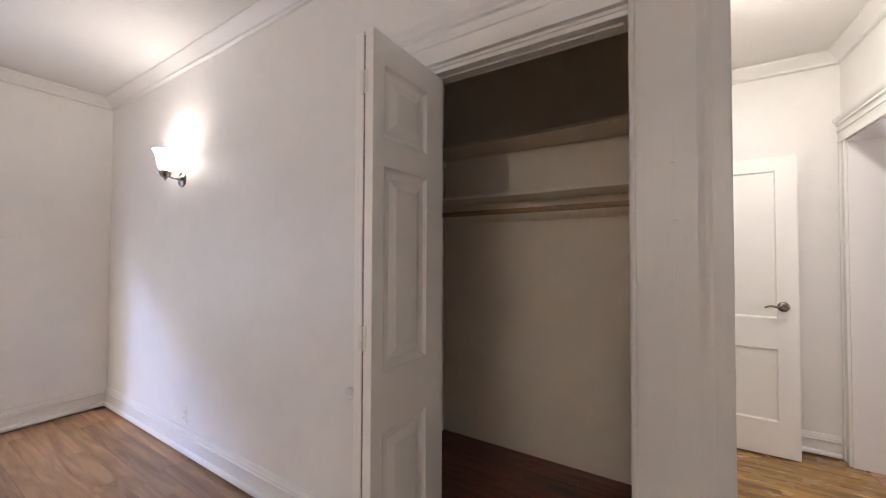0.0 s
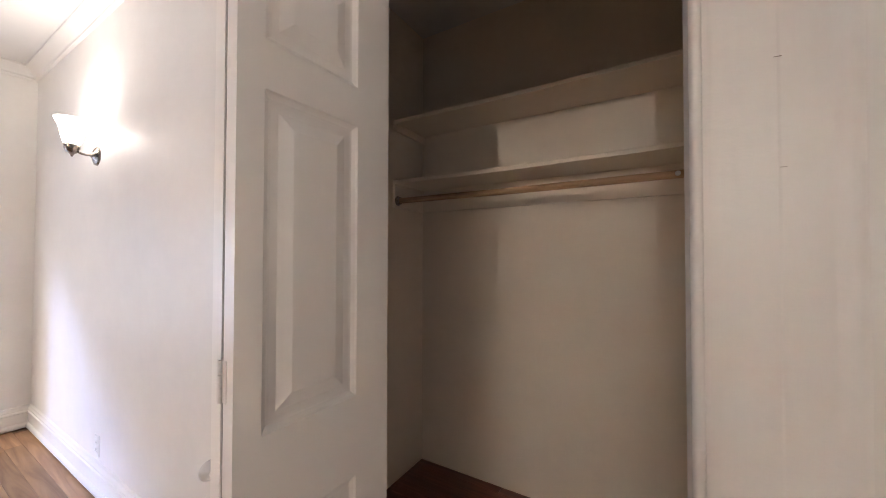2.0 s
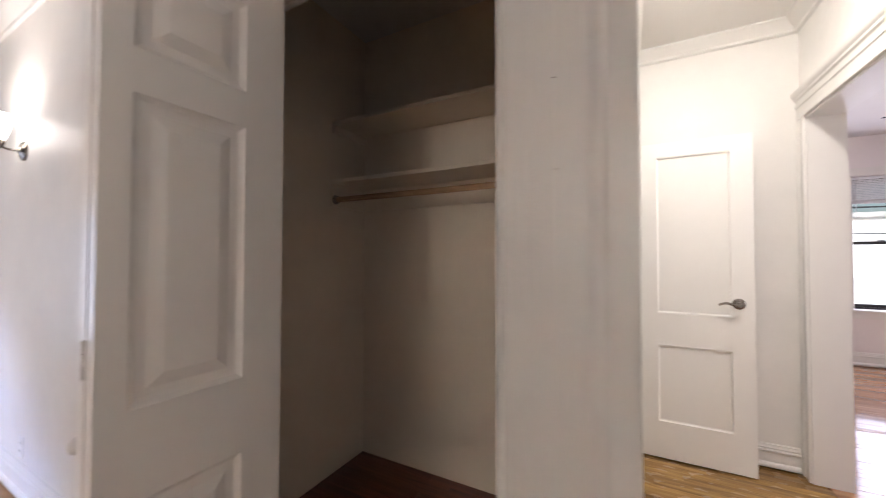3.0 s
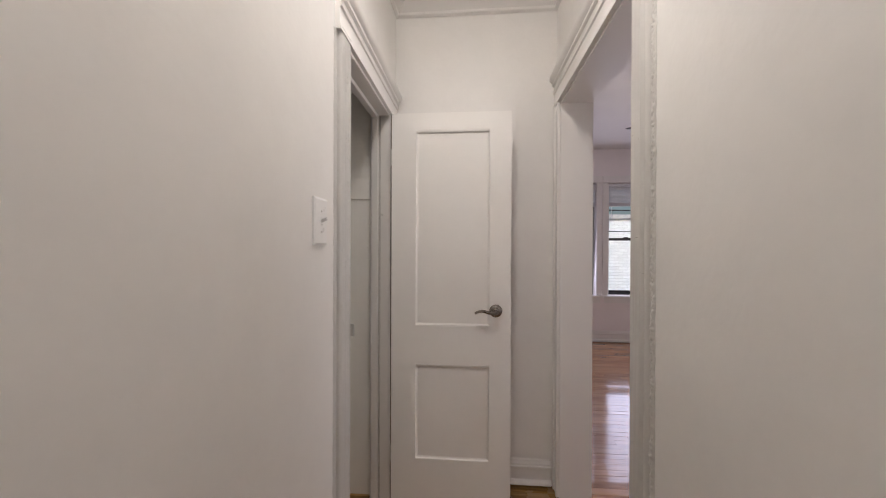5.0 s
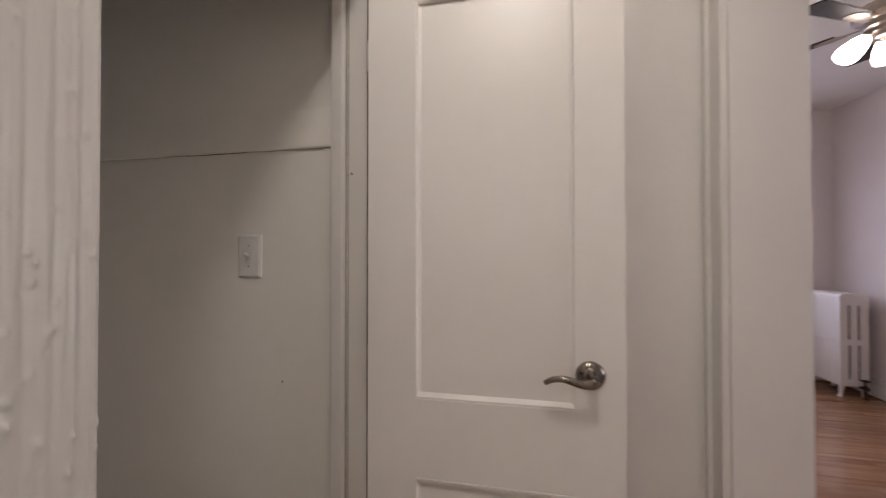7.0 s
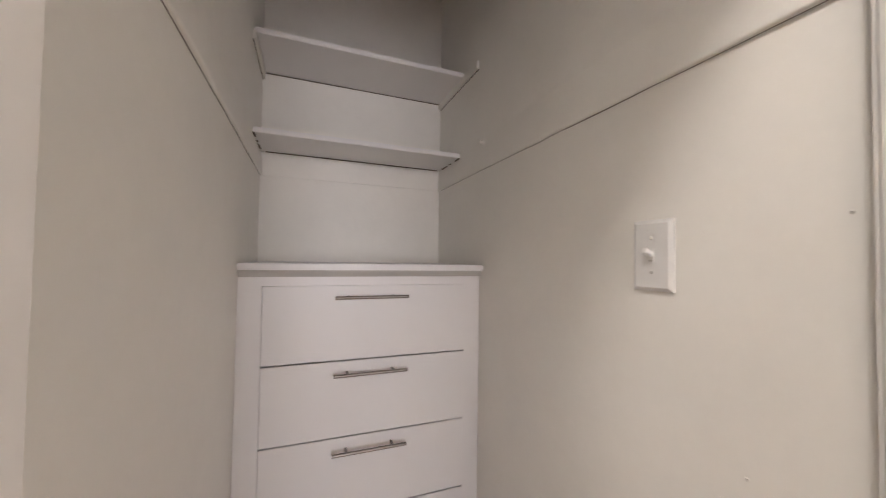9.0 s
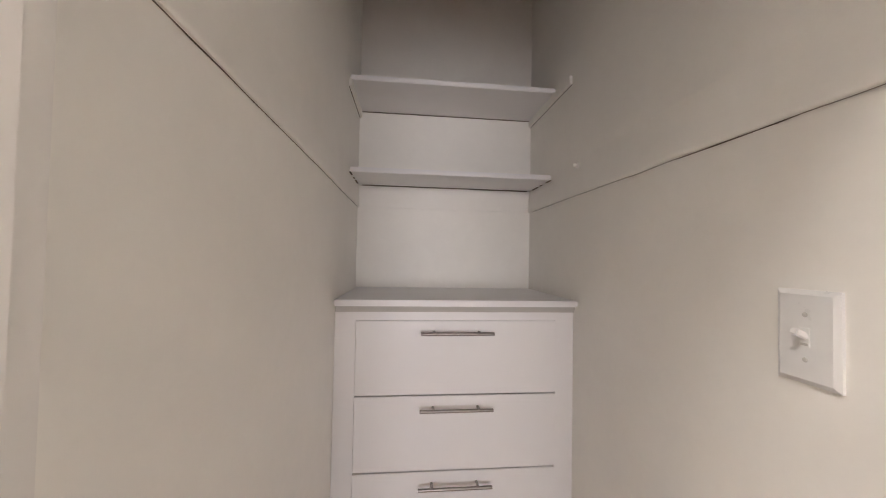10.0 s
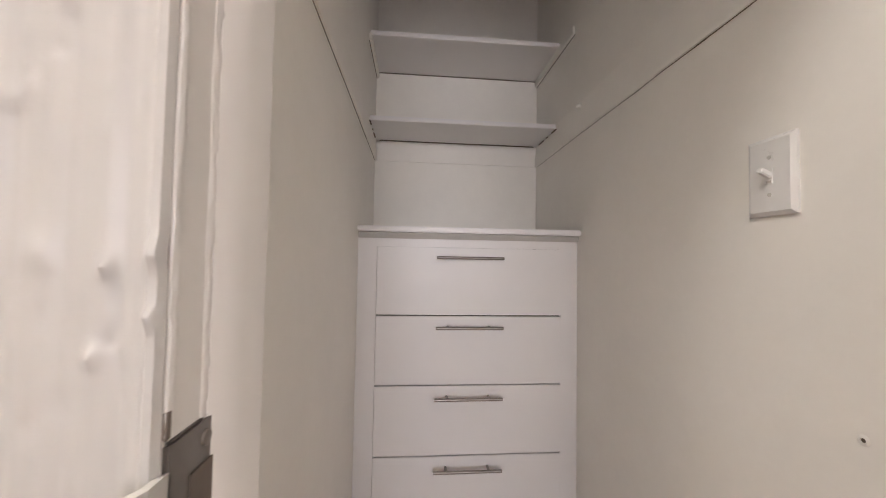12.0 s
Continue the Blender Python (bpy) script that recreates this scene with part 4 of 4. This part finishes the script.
linen_shelf(-1.222, 1.704, "white painted shelf board above the drawers")
linen_shelf(-1.190, 2.022, "white painted upper shelf board of the linen closet", ((LL + 0.001, LL + 0.011, 0.012), (LR - 0.011, LR - 0.001, 0.13)))
bm = bmesh.new()
def rail_z(x, y):
    return 1.592 + 0.003 * noise.noise((x * 2.6, y, 4)) + 0.0012 * noise.noise((x * 12, y, 8))


for y, q in ((LR, -1), (LL, 1)):
    prev = None
    for k in range(81):
        x = LB + 0.002 + (-0.094 - LB - 0.002) * k / 80
        swell = 1 + 0.35 * noise.noise((x * 9, y, 1))
        row = [bm.verts.new((x, y + q * d * swell - q * 0.0003, rail_z(x, y) + h)) for d, h in ((0, 0), (0.0060, 0.0), (0.0078, 0.0016), (0.0086, 0.005), (0.0080, 0.012), (0.0052, 0.05), (0.0003, 0.115))]
        if prev:
            for a in range(6):
                bm.faces.new((prev[a], prev[a + 1], row[a + 1], row[a]) if q < 0 else (row[a], row[a + 1], prev[a + 1], prev[a]))
        prev = row
box(bm, LB + 0.0005, LB + 0.006, LL + 0.008, LR - 0.008, 1.592, 1.684)
structure("trim_closet_rail", bm, M_CLOSET, "cream painted rail board round the linen closet", "rail", True)
# Dark ribbon paints the rail's shadow line together with its chipped cracks.
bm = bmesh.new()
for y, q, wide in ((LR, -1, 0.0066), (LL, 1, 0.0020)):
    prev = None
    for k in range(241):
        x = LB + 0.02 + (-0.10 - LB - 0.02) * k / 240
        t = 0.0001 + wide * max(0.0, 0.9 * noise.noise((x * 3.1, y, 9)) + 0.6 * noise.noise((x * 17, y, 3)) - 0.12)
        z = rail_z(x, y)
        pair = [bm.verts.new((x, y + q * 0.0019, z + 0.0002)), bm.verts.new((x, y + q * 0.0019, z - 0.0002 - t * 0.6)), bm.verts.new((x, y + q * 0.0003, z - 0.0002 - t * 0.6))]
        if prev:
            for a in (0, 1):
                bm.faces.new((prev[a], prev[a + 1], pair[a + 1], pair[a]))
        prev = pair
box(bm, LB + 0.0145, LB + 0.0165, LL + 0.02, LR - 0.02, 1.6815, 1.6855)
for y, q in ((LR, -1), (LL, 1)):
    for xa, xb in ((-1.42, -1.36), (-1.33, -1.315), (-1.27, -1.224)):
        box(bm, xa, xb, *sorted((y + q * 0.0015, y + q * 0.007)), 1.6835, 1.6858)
structure("trim_closet_rail_crack_shade", bm, M_CRACK_SHADE, "dark chipped crack under the rail, with its shadow line painted in", "crack")


def chip(x, z, r):
    t = thing("nail_hole", (x, LR, z), "chipped nail hole in the cream closet wall", "nail hole", "nail holes")
    bm = bmesh.new()
    lathe(bm, [(r * 2.6, 0), (r * 1.9, 0.0012), (r * 1.1, 0.0016), (r, 0.0004)], Matrix.Translation((x, LR, z)) @ pose(0, 0, 0, 90, 0, 0), 12)
    part("raised_paint", bm, M_CLOSET, t, "", True)
    bm = bmesh.new()
    lathe(bm, [(0, 0.0005), (r * 0.9, 0.0005), (r, 0.0)], Matrix.Translation((x, LR, z)) @ pose(0, 0, 0, 90, 0, 0), 10)
    part("hole", bm, M_CRACK_SHADE, t)


chip(-0.258, 0.925, 0.0028)
chip(-0.225, 0.975, 0.0012)
chip(-0.195, 1.640, 0.0015)
chip(-0.120, 1.335, 0.0010)
jamb_hole = thing("nail_hole", (-0.030, LY1, 1.507), "dark nail hole in the white painted door jamb", "nail hole", "nail holes")
bm = bmesh.new()
lathe(bm, [(0, 0.0006), (0.0028, 0.0006), (0.0034, 0.0)], Matrix.Translation((-0.030, LY1, 1.507)) @ pose(0, 0, 0, 90, 0, 0), 10)
part("hole", bm, M_CRACK_SHADE, jamb_hole)
hook = thing("coat_hook", (-1.02, LR, 1.69), "small white painted hook stub on the closet wall", "hook")
bm = bmesh.new()
lathe(bm, [(0.012, 0), (0.011, 0.004), (0.006, 0.006), (0.005, 0.014), (0.007, 0.018), (0, 0.020)], Matrix.Translation((-1.02, LR, 1.69)) @ pose(0, 0, 0, 90, 0, 0), 14)
part("peg", bm, M_CLOSET, hook, "", True)

# ---- bedroom ----
def fan():
    c = Vector((2.275, 3.37, 0))
    t = thing("ceiling_fan", (c.x, c.y, CEIL), "five-blade ceiling fan with dark blades and lit glass shades", "ceiling fan")

    def at(z):
        return Matrix.Translation((c.x, c.y, z))
    bm = bmesh.new()
    lathe(bm, [(0, 0), (0.070, 0), (0.072, -0.006), (0.060, -0.03), (0.040, -0.062), (0.018, -0.072)], at(CEIL - 0.001))
    part("canopy", bm, M_FAN_METAL, t, "brushed nickel canopy", True)
    bm = bmesh.new()
    tube(bm, [(c.x, c.y, CEIL - 0.06), (c.x, c.y, CEIL - 0.175)], 0.012, 14)
    part("downrod", bm, M_FAN_METAL, t, "", True)
    bm = bmesh.new()
    lathe(bm, [(0.016, 0.0), (0.06, -0.004), (0.100, -0.016), (0.110, -0.032), (0.110, -0.066), (0.098, -0.076), (0.074, -0.084), (0.068, -0.088), (0.068, -0.118), (0.058, -0.128), (0.058, -0.150), (0.035, -0.166), (0, -0.168)], at(CEIL - 0.165))
    part("motor_housing", bm, M_FAN_METAL, t, "brushed nickel motor housing", True)
    zb = CEIL - 0.262
    for k in range(5):
        a = radians(60 + 72 * k)
        turn = Matrix.Translation((c.x, c.y, zb)) @ Matrix.Rotation(a, 4, "Z") @ Matrix.Rotation(radians(-11), 4, "X")
        bm = bmesh.new()
        outline = [(0.165, -0.050), (0.30, -0.056), (0.45, -0.062), (0.495, -0.058), (0.512, -0.040), (0.512, 0.046), (0.50, 0.060), (0.30, 0.056), (0.165, 0.050)]
        lo = [bm.verts.new((x, y, -0.003)) for x, y in outline]
        hi = [bm.verts.new((x, y, 0.003)) for x, y in outline]
        n = len(lo)
        for j in range(n):
            bm.faces.new((lo[j], lo[(j + 1) % n], hi[(j + 1) % n], hi[j]))
        bm.faces.new(lo[::-1])
        bm.faces.new(hi)
        bmesh.ops.transform(bm, matrix=turn, verts=bm.verts[:])
        blade = part("blade", bm, M_BLADE, t, "dark walnut fan blade")
        bm = bmesh.new()
        ring = [(0.075, -0.016), (0.115, -0.014), (0.14, -0.030), (0.17, -0.041), (0.215, -0.040), (0.245, -0.024), (0.254, 0.0), (0.245, 0.024), (0.215, 0.040), (0.17, 0.041), (0.14, 0.030), (0.115, 0.014), (0.075, 0.016)]
        lo = [bm.verts.new((x, y, -0.0075)) for x, y in ring]
        hi = [bm.verts.new((x, y, -0.0035)) for x, y in ring]
        n = len(lo)
        for j in range(n):
            bm.faces.new((lo[j], lo[(j + 1) % n], hi[(j + 1) % n], hi[j]))
        bm.faces.new(lo[::-1])
        bm.faces.new(hi)
        bmesh.ops.transform(bm, matrix=turn, verts=bm.verts[:])
        part("bracket", bm, M_FAN_METAL, blade, "nickel blade bracket")
    for k in range(3):
        a = radians(165 + 120 * k)
        base = Vector((c.x + 0.055 * math.cos(a), c.y + 0.055 * math.sin(a), CEIL - 0.315))
        tilt = Matrix.Translation(base) @ Matrix.Rotation(a, 4, "Z") @ Matrix.Rotation(radians(180 - 42), 4, "Y")
        bm = bmesh.new()
        lathe(bm, [(0.0, -0.02), (0.020, -0.016), (0.024, 0.0), (0.026, 0.022)], tilt, 20)
        arm = part("lamp_holder", bm, M_FAN_METAL, t, "", True)
        bm = bmesh.new()
        lathe(bm, [(0.022, 0.014), (0.030, 0.026), (0.042, 0.056), (0.051, 0.092), (0.053, 0.118), (0.048, 0.142), (0.044, 0.144), (0, 0.136)], tilt, 26)
        part("glass_shade", bm, M_FANSHADE, arm, "lit frosted glass shade", True)


fan()


def radiator():
    x0, x1, y0, h, n, pitch = 3.285, 3.500, 4.95, 0.925, 6, 0.062
    t = thing("radiator", ((x0 + x1) / 2, y0 + n * pitch / 2, 0), "white painted cast-iron column radiator with scuffed feet", "radiator")
    for s in range(n):
        y = y0 + pitch * (s + 0.5)
        bm = bmesh.new()
        xa, xb = x0 + 0.036, x1 - 0.036
        for x in (xa, (xa + xb) / 2, xb):
            w = 0.0265
            col = bmesh.new()
            soft_box(col, x - w - (0.009 if x == xa else 0), x + w + (0.009 if x == xb else 0), y - pitch * 0.498, y + pitch * 0.498, 0.105, h - 0.030, 0.002)
            join(bm, col)
        for z0, z1 in ((0.11, 0.16), (0.47, 0.52), (h - 0.10, h)):
            bar = bmesh.new()
            rc = min(0.034, (z1 - z0) * 0.45) if z1 == h else 0.012
            ends = [(x1 - rc, z1 - rc, 0), (x0 + rc, z1 - rc, 90), (x0 + rc, z0 + rc, 180), (x1 - rc, z0 + rc, 270)]
            edge = [(cx + rc * math.cos(radians(a + 18 * k)), cz + rc * math.sin(radians(a + 18 * k))) for cx, cz, a in ends for k in range(6)]
            extrude(bar, edge, (0, y - pitch * 0.496, 0), (0, y + pitch * 0.496, 0), (1, 0, 0), (0, 0, 1))
            join(bm, bar)
        for sy in (-1, 1):
            tube(bm, [((xa + xb) / 2, y, 0.135), ((xa + xb) / 2, y + sy * pitch * 0.5, 0.135)], 0.018, 8)
            tube(bm, [((xa + xb) / 2, y, h - 0.06), ((xa + xb) / 2, y + sy * pitch * 0.5, h - 0.06)], 0.018, 8)
        sec = part("section", bm, M_TRIM, t, "", True)
        if s in (0, n - 1):
            for x in (xa - 0.004, xb + 0.004):
                bm = bmesh.new()
                q = -1 if x < (xa + xb) / 2 else 1
                tube(bm, [(x, y, 0.125), (x + q * 0.006, y, 0.07), (x + q * 0.010, y, 0.03), (x + q * 0.018, y, 0.0)], [0.024, 0.016, 0.012, 0.017], 10)
                part("foot", bm, M_TRIM, sec, "", True)
    # Near-black block added inside, so the slots look shaded.
    bm = bmesh.new()
    box(bm, x0 + 0.05, x1 - 0.05, y0 + 0.016, y0 + n * pitch - 0.016, 0.15, h - 0.08)
    part("slot_shade", bm, M_DARK, t, "dark block painting the shade between the columns")
    bm = bmesh.new()
    tube(bm, [(x1 - 0.05, y0 - 0.02, 0.0), (x1 - 0.05, y0 - 0.02, 0.12)], 0.014, 12)
    tube(bm, [(x1 - 0.05, y0 + 0.02, 0.10), (x1 - 0.05, y0 - 0.045, 0.10)], 0.017, 12)
    lathe(bm, [(0.008, 0), (0.008, 0.03), (0.031, 0.036), (0.031, 0.044), (0, 0.046)], Matrix.Translation((x1 - 0.05, y0 - 0.02, 0.125)), 16)
    part("valve", bm, M_RUST, t, "rusty brass radiator valve", True)


radiator()


def window(name, x0, x1, z0, z1, blind_to, wand):
    y = BY
    w = tagged(new(name), "black sash window in a white painted reveal", "window", "bedroom windows", "structure")
    w.location = ((x0 + x1) / 2, y, z0)
    ys = y + 0.15
    bm = bmesh.new()
    left, right = (0.12, 0.078) if x0 < 2 else (0.078, 0.12)
    for a, b in ((x0 - 0.078, x0 + 0.004), (x1 - 0.004, x1 + 0.078)):
        soft_box(bm, a, b, y - 0.016, y - 0.0005, z0 + 0.001, z1 + 0.002, 0.003)
    soft_box(bm, x0 - left * 0.75 - 0.02, x1 + right * 0.75 + 0.019, y - 0.020, y - 0.0005, z1 + 0.003, z1 + 0.10, 0.003)
    part("casing", bm, M_TRIM, w, "flat white painted window casing")
    bm = bmesh.new()
    soft_box(bm, x0 - left, x1 + right, y - 0.055, y + 0.005, z0 - 0.028, z0, 0.006)
    box(bm, x0 + 0.001, x1 - 0.001, y + 0.005, ys, z0 - 0.02, z0 - 0.001)
    part("sill", bm, M_TRIM, w, "white painted window sill")
    bm = bmesh.new()
    soft_box(bm, x0 - left * 0.66, x1 + right * 0.66, y - 0.016, y - 0.0005, z0 - 0.105, z0 - 0.029, 0.003)
    part("apron", bm, M_TRIM, w)
    bm = bmesh.new()
    for a, b in ((x0 + 0.001, x0 + 0.022), (x1 - 0.022, x1 - 0.001)):
        box(bm, a, b, ys - 0.02, ys + 0.09, z0, z1)
    box(bm, x0 + 0.022, x1 - 0.022, ys - 0.02, ys + 0.09, z1 - 0.03, z1 - 0.001)
    box(bm, x0 + 0.022, x1 - 0.022, ys - 0.02, ys + 0.09, z0, z0 + 0.022)
    part("frame", bm, M_BLACK, w, "black window frame")
    mid = 1.47
    for lo, hi, dy in ((z0 + 0.023, mid + 0.018, 0.0), (mid - 0.018, z1 - 0.031, 0.042)):
        bm = bmesh.new()
        a, b, f = x0 + 0.024, x1 - 0.024, 0.034
        box(bm, a, a + f, ys + dy, ys + dy + 0.035, lo, hi)
        box(bm, b - f, b, ys + dy, ys + dy + 0.035, lo, hi)
        box(bm, a + f, b - f, ys + dy, ys + dy + 0.035, lo, lo + f)
        box(bm, a + f, b - f, ys + dy, ys + dy + 0.035, hi - f, hi)
        sash = part("sash", bm, M_BLACK, w, "black painted sash")
        bm = bmesh.new()
        box(bm, a + f - 0.004, b - f + 0.004, ys + dy + 0.015, ys + dy + 0.019, lo + f - 0.004, hi - f + 0.004)
        pane = part("pane", bm, M_GLASS, sash)
        pane.visible_shadow = False
    bm = bmesh.new()
    soft_box(bm, (x0 + x1) / 2 - 0.03, (x0 + x1) / 2 + 0.03, ys - 0.012, ys + 0.02, mid + 0.019, mid + 0.032, 0.003)
    part("latch", bm, M_BLACK, w)
    b = thing("window_blind", ((x0 + x1) / 2, y + 0.05, z1 - 0.03), "white mini blind raised above a black sash window", "blind", "window blinds")
    bm = bmesh.new()
    soft_box(bm, x0 + 0.004, x1 - 0.004, y + 0.028, y + 0.056, z1 - 0.034, z1 - 0.004, 0.003)
    part("headrail", bm, M_BLIND, b)
    n = 12
    for k in range(n):
        z = z1 - 0.048 - (z1 - 0.048 - blind_to - 0.04) * k / (n - 1)
        bm = bmesh.new()
        extrude(bm, [(-0.009, -0.010), (0.001, -0.001), (0.009, 0.010), (0.009, 0.0112), (0, 0.0008), (-0.009, -0.0088)], (x0 + 0.006, y + 0.042, z), (x1 - 0.006, y + 0.042, z), (0, 1, 0), (0, 0, 1))
        part("slat", bm, M_BLIND, b)
    bm = bmesh.new()
    for k in range(9):
        box(bm, x0 + 0.006, x1 - 0.006, y + 0.029, y + 0.055, blind_to + 0.0035 * k, blind_to + 0.0035 * k + 0.0025)
    soft_box(bm, x0 + 0.005, x1 - 0.005, y + 0.028, y + 0.056, blind_to - 0.018, blind_to - 0.001, 0.003)
    part("bottom_rail", bm, M_BLIND, b, "stacked slats on the bottom rail")
    bm = bmesh.new()
    tube(bm, [(x0 + 0.05, y + 0.022, z1 - 0.03), (x0 + 0.052, y + 0.022, wand)], 0.0035, 8)
    part("wand", bm, M_BLIND, b)
    for x in (x0 + 0.09, x1 - 0.09):
        bm = bmesh.new()
        tube(bm, [(x, y + 0.042, z1 - 0.03), (x, y + 0.042, blind_to)], 0.0012, 6)
        part("cord", bm, M_BLIND, b)
    return w


window("window_1", *W1, WZ0, WZ1, 1.955, 1.45)
window("window_2", *W2, WZ0, WZ1, 1.955, 1.60)

# west window of the living room: white frame round the opening
bm = bmesh.new()
for y0, y1, z0, z1 in ((-3.599, -3.55, 0.361, 1.839), (-0.75, -0.701, 0.361, 1.839), (-3.55, -0.75, 0.361, 0.41), (-3.55, -0.75, 1.79, 1.839)):
    box(bm, WEST - 0.16, WEST - 0.11, y0, y1, z0, z1)
structure("window_3", bm, M_TRIM, "white painted living room window frame", "window")
# Unseen bedroom side window, added round the lamp that reaches the linen closet.
bm = bmesh.new()
for y0, y1, z0, z1 in ((0.941, 0.98, 0.701, 2.149), (2.48, 2.519, 0.701, 2.149), (0.98, 2.48, 0.701, 0.75), (0.98, 2.48, 2.10, 2.149)):
    box(bm, BX + 0.09, BX + 0.13, y0, y1, z0, z1)
structure("added_window_4", bm, M_BLACK, "black painted frame of an unseen side window, added for the closet's light", "window")

# ---- outside ----
bm = bmesh.new()
box(bm, -400, 400, -400, 400, -3.3, -3.2)
structure("ground", bm, M_GROUND, "pale concrete yard far below the windows", "ground")
nb = thing("neighbouring_building", (3.5, 10.0, -3.2), "white painted brick building across the yard", "building")
bm = bmesh.new()
box(bm, -4, 14, 9.8, 16, -3.2, 2.10)
part("brick_wall", bm, M_BRICK, nb)
bm = bmesh.new()
soft_box(bm, -4.1, 14.1, 9.7, 10.1, 2.10, 2.22, 0.02)
part("coping", bm, M_GROUND, nb, "pale stone coping")
for k, (za, zb, y) in enumerate(((2.62, 2.30, 8.6), (2.10, 1.86, 8.8), (2.46, 2.40, 8.4))):
    cb = thing("overhead_cable", (4, y, za), "thin black overhead cable outside the window", "cable", "overhead cables")
    bm = bmesh.new()
    tube(bm, [(-4 + 1.0 * j, 9.81 if j in (0, 16) else y, min(za, 2.0) if j in (0, 16) else za + (zb - za) * j / 16 - 0.25 * math.sin(math.pi * j / 16)) for j in range(17)], 0.009, 6)
    part("wire", bm, M_WIRE, cb)


# ---- floor boards ----
def boards(name, label, x0, x1, y0, y1, width, lengths, mat, mat_far, near, gap=0.0012, limit=290, seed=1, tilt=0.0):
    rnd = random.Random(seed)
    root = tagged(new(name), label, "floor", "", "structure")
    root.location = ((x0 + x1) / 2, (y0 + y1) / 2, 0)
    inv = Matrix.Translation(root.location).inverted()
    shared = {}
    far = bmesh.new()
    made = 0
    y = y0
    while y < y1 - 1e-4:
        w = min(width, y1 - y)
        x = x0 - rnd.uniform(0, lengths[-1])
        while x < x1:
            length = rnd.choice(lengths)
            a, b = max(x, x0), min(x + length, x1)
            x += length
            if b - a < 0.02:
                continue
            if near(a, b, y) and made < limit:
                key = (round(b - a, 2), round(w, 3))
                if key not in shared:
                    bm = bmesh.new()
                    L, W, c = (b - a) / 2 - gap / 2, w / 2 - gap / 2, 0.0008
                    lo = [bm.verts.new(p) for p in ((-L, -W, -0.02), (L, -W, -0.02), (L, W, -0.02), (-L, W, -0.02))]
                    md = [bm.verts.new(p) for p in ((-L, -W, -c), (L, -W, -c), (L, W, -c), (-L, W, -c))]
                    hi = [bm.verts.new(p) for p in ((-L + c, -W + c, 0), (L - c, -W + c, 0), (L - c, W - c, 0), (-L + c, W - c, 0))]
                    for p, q in ((lo, md), (md, hi)):
                        for j in range(4):
                            bm.faces.new((p[j], p[(j + 1) % 4], q[(j + 1) % 4], q[j]))
                    bm.faces.new(hi)
                    shared[key] = mesh_of("plank", bm, mat)
                ob = new("plank", shared[key])
                ob.parent = root
                ob.matrix_parent_inverse = inv
                ob.matrix_basis = Matrix.Translation(((a + b) / 2, y + w / 2, rnd.uniform(-0.0006, 0.0006))) @ Matrix.Rotation(radians(rnd.gauss(0, tilt)), 4, "X") @ Matrix.Rotation(radians(rnd.gauss(0, tilt * 0.06)), 4, "Y")
                made += 1
            else:
                box(far, a + gap / 2, b - gap / 2, y + gap / 2, y + w - gap / 2, -0.02, rnd.uniform(-0.0006, 0.0006))
        y += width
    if len(far.verts):
        f = part("far_planks", far, mat_far, root)
        tagged(f, kind="stuff")
    else:
        far.free()
    return root


boards("floor_living", "worn brown oak strip floor", WEST, HR, SOUTH, 0.016, 0.083, (0.9, 1.2, 0.6, 1.5), M_LIVING, M_LIVING_S, lambda a, b, y: y > -1.5, seed=3)
boards("floor_hall", "golden brown oak strip floor in the hall", 0.0, HR + 0.06, 0.016, HE, 0.057, (0.7, 0.95, 0.5), M_HALL, M_HALL, lambda a, b, y: True, gap=0.0006, seed=4)
boards("floor_bedroom", "glossy red-brown oak strip floor", HR + 0.06, BX, BS, BY, 0.057, (0.9, 1.3, 0.6, 1.6), M_BED, M_BED_S, lambda a, b, y: y > 1.9, gap=0.0006, seed=5, tilt=0.55)
boards("floor_coat_closet", "dark red-brown closet floor boards", C1L, -0.09, 0.017, C1B, 0.057, (0.9, 1.3, 0.6), M_CFLOOR, M_CFLOOR, lambda a, b, y: True, seed=6)
boards("floor_linen_closet", "brown oak strip floor in the linen closet", LB, -0.001, LL, LR, 0.057, (0.9, 0.6), M_HALL, M_HALL, lambda a, b, y: True, seed=7)
